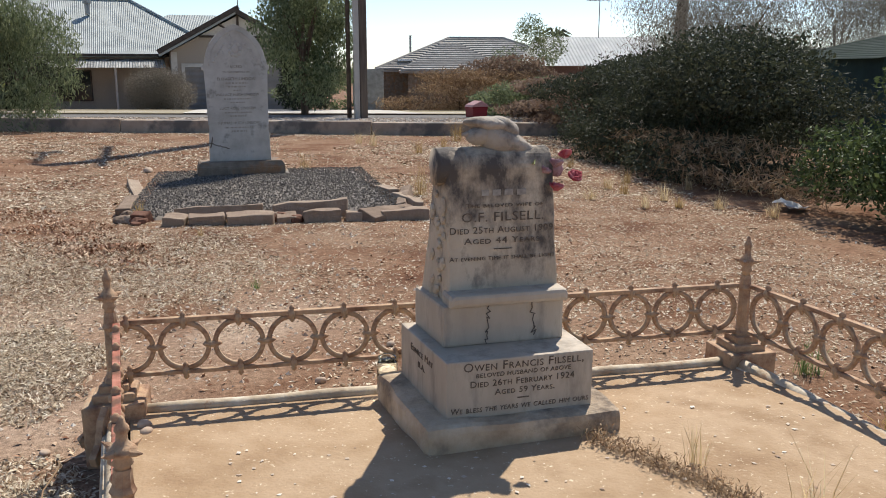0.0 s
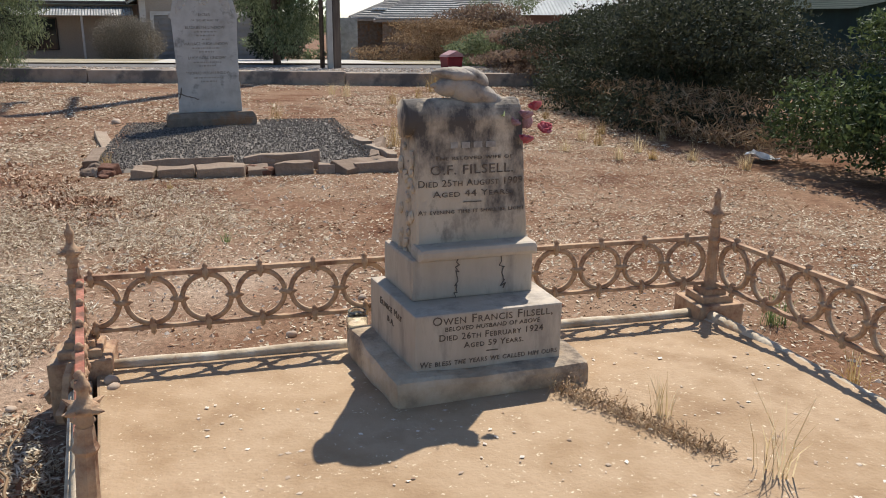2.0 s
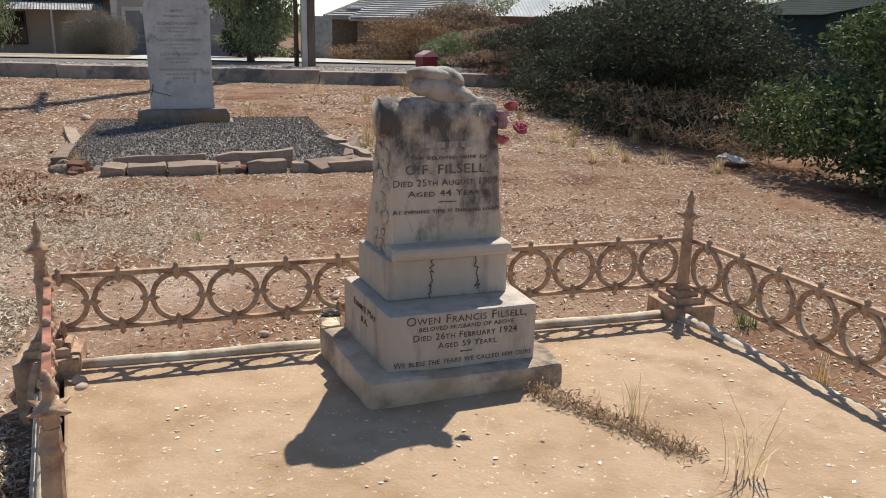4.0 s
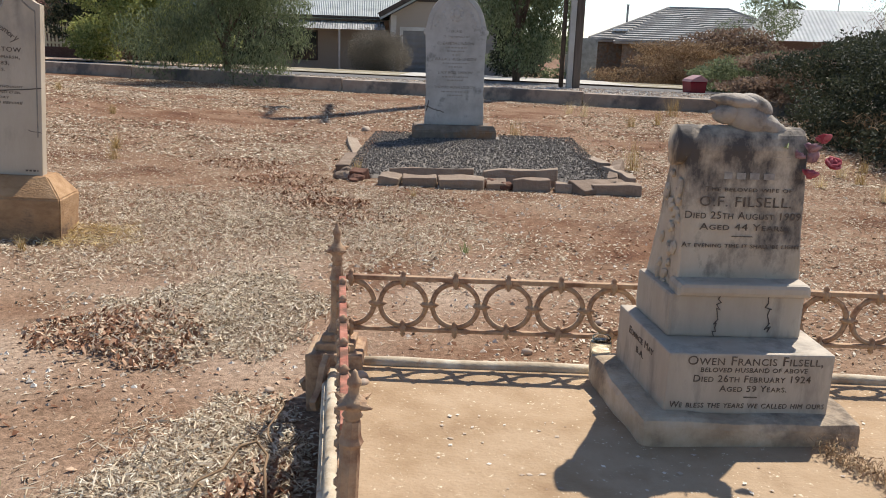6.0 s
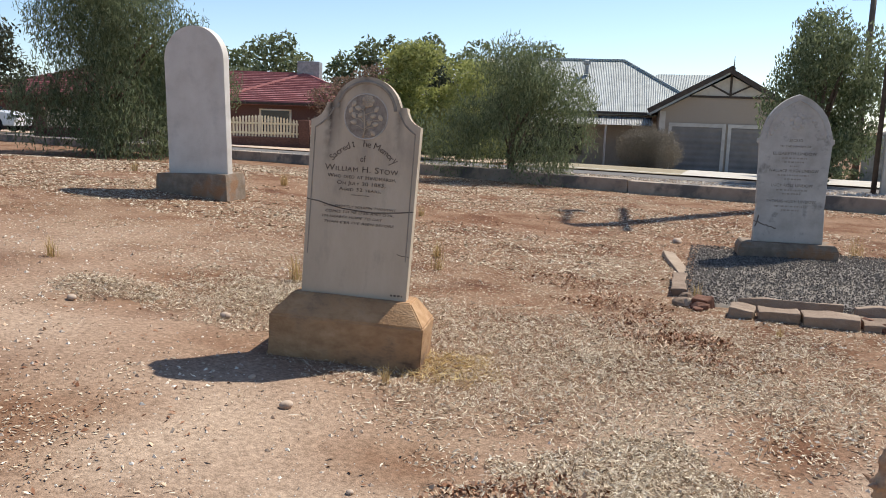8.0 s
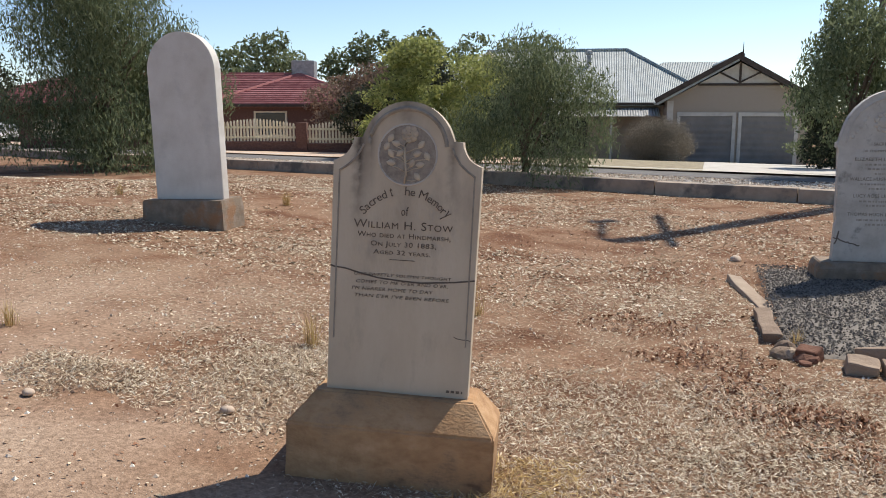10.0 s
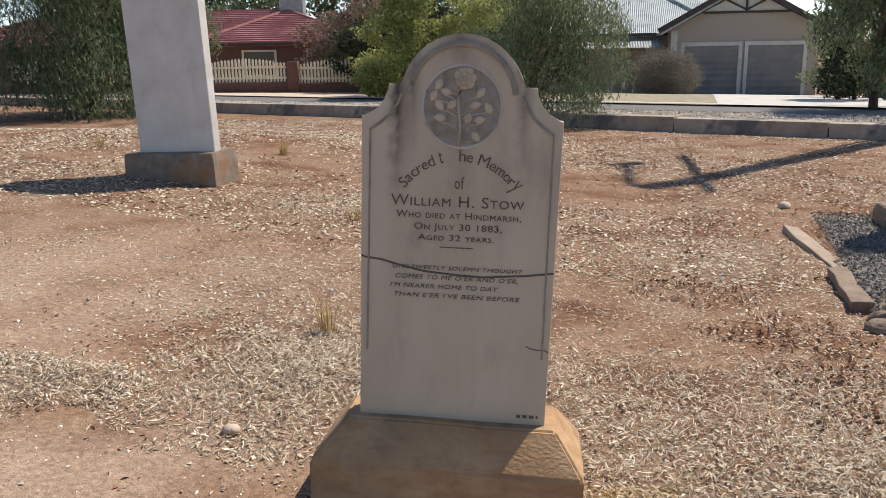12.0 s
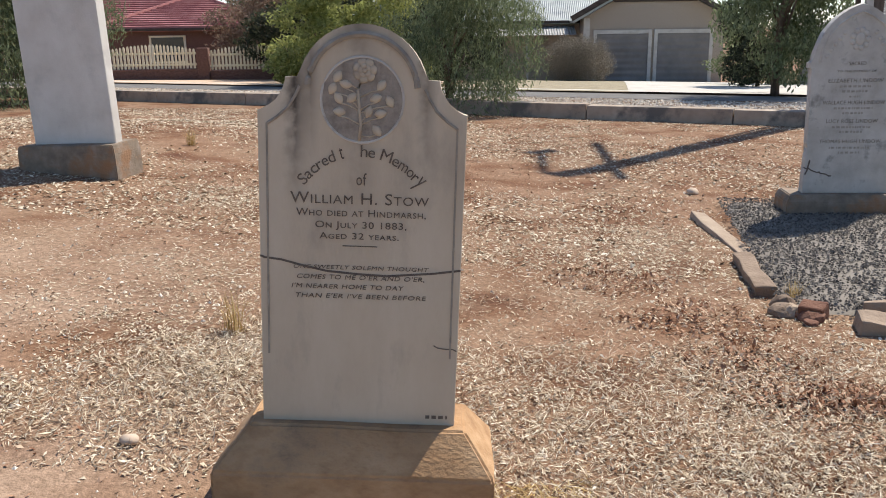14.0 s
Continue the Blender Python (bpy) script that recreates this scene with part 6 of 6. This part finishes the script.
for x in (-5.6, -8.6):
    wd = part("window", box(x, x + 1.5, 2.42, 2.498, 0.55, 2.0), M_DARKTIMBER, hs, "dark framed window")
    for a, b in ((0.07, 0.72), (0.78, 1.43)):
        part("pane", box(x + a, x + b, 2.405, 2.417, 0.62, 1.93), M_WINDOW, wd)
part("front_gutter", box(-14.4, 0.9, 2.12, 2.2, 2.62, 2.74), M_DARKTIMBER, hs)
part("back_wall", box(-14, 5.5, 12.6, 12.85, -0.7, 2.7), M_CREAMBRICK, hs)
part("roof_vent", lathe([(0.12, 5.0), (0.12, 5.5), (0.2, 5.55), (0.2, 5.7), (0.05, 5.75)], 10), M_STEEL, hs, at=pose(-4.2, 6.0, -0.3))

# red tiled house behind the picket fence
rh = thing("house", pose(-24.5, 36.0, -0.45, 0, 0, 17), "red tiled house behind a cream picket fence", "house")
part("front_wall", box(-12, 8, 1.0, 1.25, -0.6, 2.2), M_REDBRICK, rh, "dark red brick wall")
part("back_wall", box(-12, 8, 9.0, 9.25, -0.6, 2.2), M_REDBRICK, rh)
part("side_wall", box(7.75, 8, 1.25, 9, -0.6, 2.2), M_REDBRICK, rh)
part("roof", hip_roof(-12, 8, 1.0, 9.25, 2.2, 3.75, 4.4), M_REDTILE, rh, "red tiled hipped roof")
tile_courses(rh, M_REDTILE, -12, 8, 1.0, 9.25, 2.2, 3.75, 4.4, 16)
part("ridge_capping", ridge_caps([((-8, 5.12, 3.8), (4.0, 5.12, 3.8)), ((4.0, 5.12, 3.8), (8.4, 0.6, 2.25)), ((4.0, 5.12, 3.8), (0.3, 0.6, 2.28))], 0.1), M_REDTILE, rh)
part("gutter", box(-12.4, 8.4, 0.52, 0.6, 2.1, 2.22), M_DARKTIMBER, rh)
for x in (-3, 2.5):
    wd = part("window", box(x, x + 1.6, 0.93, 0.998, 0.7, 1.9), M_CREAM, rh, "cream framed window")
    part("pane", box(x + 0.1, x + 1.5, 0.915, 0.927, 0.78, 1.82), M_WINDOW, wd)
part("evaporative_cooler", box(3.6, 4.8, 5.0, 6.0, 3.6, 4.5, 0.05), M_STEEL, rh, "roof cooler box")

FANG = math.degrees(math.atan2(2.0, 6.5))
pf = thing("picket_fence", pose(-25.6, 26.85, 0.0, 0, 0, FANG), "cream picket fence with brick piers on a low brick wall", "fence")
pk_me = {}
for k in range(4):
    x0 = k * 3.4
    zb = h1(-25.6 + x0 * 0.956, 26.85 + x0 * 0.294)
    part("brick_base", box(x0 + 0.2, x0 + 3.4 - 0.205, -0.1, 0.1, zb - 0.2, zb + 0.36, 0.01), M_REDBRICK, pf)
    part("brick_pier", box(x0 - 0.2, x0 + 0.195, -0.2, 0.2, zb - 0.2, zb + 1.12, 0.015), M_REDBRICK, pf)
    for z in (0.48, 0.85):
        part("fence_rail", box(x0 + 0.2, x0 + 3.19, 0.02, 0.06, zb + z, zb + z + 0.07), M_CREAM, pf)
    for j in range(24):
        x = x0 + 0.28 + j * 0.122
        hh = round(0.66 + 0.16 * math.sin(math.pi * (j + 0.5) / 24), 2)
        if hh not in pk_me:
            pk_me[hh] = finish("picket", prism([(-0.035, 0), (0.035, 0), (0.035, hh - 0.05), (0, hh), (-0.035, hh - 0.05)], -0.012, 0.012), M_CREAM)
        o = new("picket", pk_me[hh])
        o.parent, o.matrix_local = pf, pose(x, 0.0, zb + 0.38)
part("brick_pier", box(13.4, 13.8, -0.2, 0.2, -0.3, 1.05, 0.015), M_REDBRICK, pf)

# brown tiled house
th = thing("house", pose(7.0, 44.6, -1.35, 0, 0, -8), "low house with grey-brown tiled hipped roof", "house")
part("front_wall", box(0, 11, 1.0, 1.25, -0.3, 2.5), M_BASEGREY, th)
part("side_wall", box(0, 0.25, 1.25, 9, -0.3, 2.5), M_REDBRICK, th)
part("side_wall", box(10.75, 11, 1.25, 9, -0.3, 2.5), M_REDBRICK, th)
part("roof", hip_roof(0, 11, 1.0, 9, 2.5, 4.25, 4.2), M_GREYTILE, th, "grey-brown tiled roof")
tile_courses(th, M_GREYTILE, 0, 11, 1.0, 9, 2.5, 4.25, 4.2, 15)
part("ridge_capping", ridge_caps([((3.9, 5, 4.3), (7.1, 5, 4.3)), ((3.9, 5, 4.3), (-0.4, 0.6, 2.55)), ((7.1, 5, 4.3), (11.4, 0.6, 2.55))], 0.1), M_GREYTILE, th)
part("front_wing_roof", hip_roof(1.2, 6.0, -2.2, 5.0, 2.45, 3.85, 2.3), M_GREYTILE, th, "front wing tiled roof")
tile_courses(th, M_GREYTILE, 1.2, 6.0, -2.2, 5.0, 2.45, 3.85, 2.3, 13)
part("front_wing_wall", box(1.2, 6.0, -2.2, -1.95, -0.3, 2.45), M_BASEGREY, th)
part("skylight", box(0.8, 1.6, 1.3, 1.9, 2.95, 3.05, 0.02), M_WHITEROOF, th)
part("roof_vent", lathe([(0.06, 3.2), (0.06, 4.35), (0.1, 4.4)], 8), M_STEEL, th, at=pose(1.6, 4.0, 0))

# shed with pale roof
sh = thing("outbuilding", pose(12.0, 33.9, -1.0, 0, 0, -8), "brick outbuilding with pale sheet roof and television aerial", "shed")
part("front_wall", box(0, 4.6, 0.0, 0.2, -0.3, 2.35), M_REDBRICK, sh)
part("gable_wall", prism([(-0.2, -0.3), (5.2, -0.3), (5.2, 2.4), (2.5, 3.5), (-0.2, 2.4)], 0, 0.2), M_REDBRICK, sh, "brick gable end", at=pose(4.6, 0.0, 0, 0, 0, 70))
rf = bmesh.new()
vs = [rf.verts.new(p) for p in ((-0.4, -0.4, 2.35), (4.9, -0.6, 2.35), (5.6, 2.4, 3.62), (0.2, 2.6, 3.62), (5.2, 5.4, 2.35), (-0.2, 5.4, 2.35))]
rf.faces.new((vs[0], vs[1], vs[2], vs[3]))
rf.faces.new((vs[3], vs[2], vs[4], vs[5]))
bmesh.ops.solidify(rf, geom=rf.faces[:], thickness=0.1)
part("roof", rf, M_WHITEROOF, sh, "pale sheet roof")
an = tube([(3.0, 2.4, 3.5), (3.0, 2.4, 5.2)], 0.02, 6)
merge(an, tube([(2.4, 2.4, 5.15), (3.4, 2.4, 5.2)], 0.015, 5))
for k in range(6):
    merge(an, tube([(2.5 + 0.16 * k, 2.15, 5.16), (2.5 + 0.16 * k, 2.65, 5.16)], 0.01, 4))
part("television_aerial", an, M_STEEL, sh, "thin metal aerial")

# green shed behind the right-hand bushes
gs = thing("shed", pose(10.6, 12.6, -0.1, 0, 0, -12), "dark green sheet-metal shed behind the bushes", "shed")
part("sheet_wall", prism([(0, -0.3), (6.5, -0.3), (6.5, 1.62), (3.2, 2.2), (0, 1.55)], 0, 4.5), M_GREENSHED, gs)
rf = bmesh.new()
vs = [rf.verts.new(p) for p in ((-0.2, -0.2, 1.53), (3.2, -0.2, 2.24), (6.7, -0.2, 1.6), (6.7, 4.7, 1.6), (3.2, 4.7, 2.24), (-0.2, 4.7, 1.53))]
rf.faces.new((vs[0], vs[1], vs[4], vs[5]))
rf.faces.new((vs[1], vs[2], vs[3], vs[4]))
bmesh.ops.solidify(rf, geom=rf.faces[:], thickness=0.05)
part("roof", rf, M_GREENSHED, gs, "dark green roof")

# grey fence panel beside the poles
tagged(part("sheet_fence", box(0, 1.1, -0.03, 0.03, -0.4, 1.5, 0.01), M_STEEL, at=pose(3.7, 30.5, h1(3.7, 30.5), 0, 0, -10)), "grey sheet fence panel behind the poles", "fence")


def car(m, paint, label):
    root = thing("parked_car", m, label, "car")
    body = prism([(-2.1, 0.28), (2.1, 0.28), (2.15, 0.6), (2.05, 0.78), (1.2, 0.88), (-1.5, 0.92), (-2.1, 0.85)], -0.82, 0.82, 0.06, 3)
    part("body", body, paint, root, smooth=False)
    part("cabin", prism([(-1.45, 0.9), (1.15, 0.87), (0.45, 1.38), (-0.9, 1.4)], -0.70, 0.70, 0.08, 3), M_WINDOW, root, "dark glass cabin")
    part("roof", prism([(-0.95, 1.38), (0.5, 1.36), (0.4, 1.43), (-0.85, 1.44)], -0.66, 0.66, 0.02), paint, root)
    for x in (-1.35, 1.35):
        for y in (-0.8, 0.8):
            w = part("wheel", lathe([(0.2, -0.1), (0.31, -0.09), (0.33, 0), (0.31, 0.09), (0.2, 0.1)], 18), M_RUBBER, root, at=pose(x, y, 0.33, 90, 0, 0))
            part("hubcap", lathe([(0.02, -0.11), (0.19, -0.108), (0.19, 0.108), (0.02, 0.11)], 14), M_STEEL, w)
    for y in (-0.6, 0.6):
        part("headlight", box(2.08, 2.15, y - 0.15, y + 0.15, 0.58, 0.72, 0.02), M_WINDOW, root)


# unidentified low red shape by the road, given a simple tub form
tub = thing("red_object", pose(5.3, 19.4, h1(5.3, 19.4), 0, 0, 20) @ Matrix.Diagonal((0.7, 0.7, 0.9, 1)), "low dark red object with pale sloping top beside the road", "tub")
part("body", prism([(-0.28, 0.0), (0.28, 0.0), (0.33, 0.30), (-0.33, 0.30)], -0.22, 0.22, 0.03, 3), M_CARRED, tub)
part("lid", prism([(-0.34, 0.302), (0.34, 0.302), (0.30, 0.36), (0.05, 0.46), (-0.28, 0.36)], -0.24, 0.24, 0.02, 2), M_PINK, tub, "pale pink sloping top")
car(pose(-29.5, 27.2, h1(-29.5, 27.2) + 0.06, 0, 0, 20), M_CARWHITE, "white car parked far along the road")
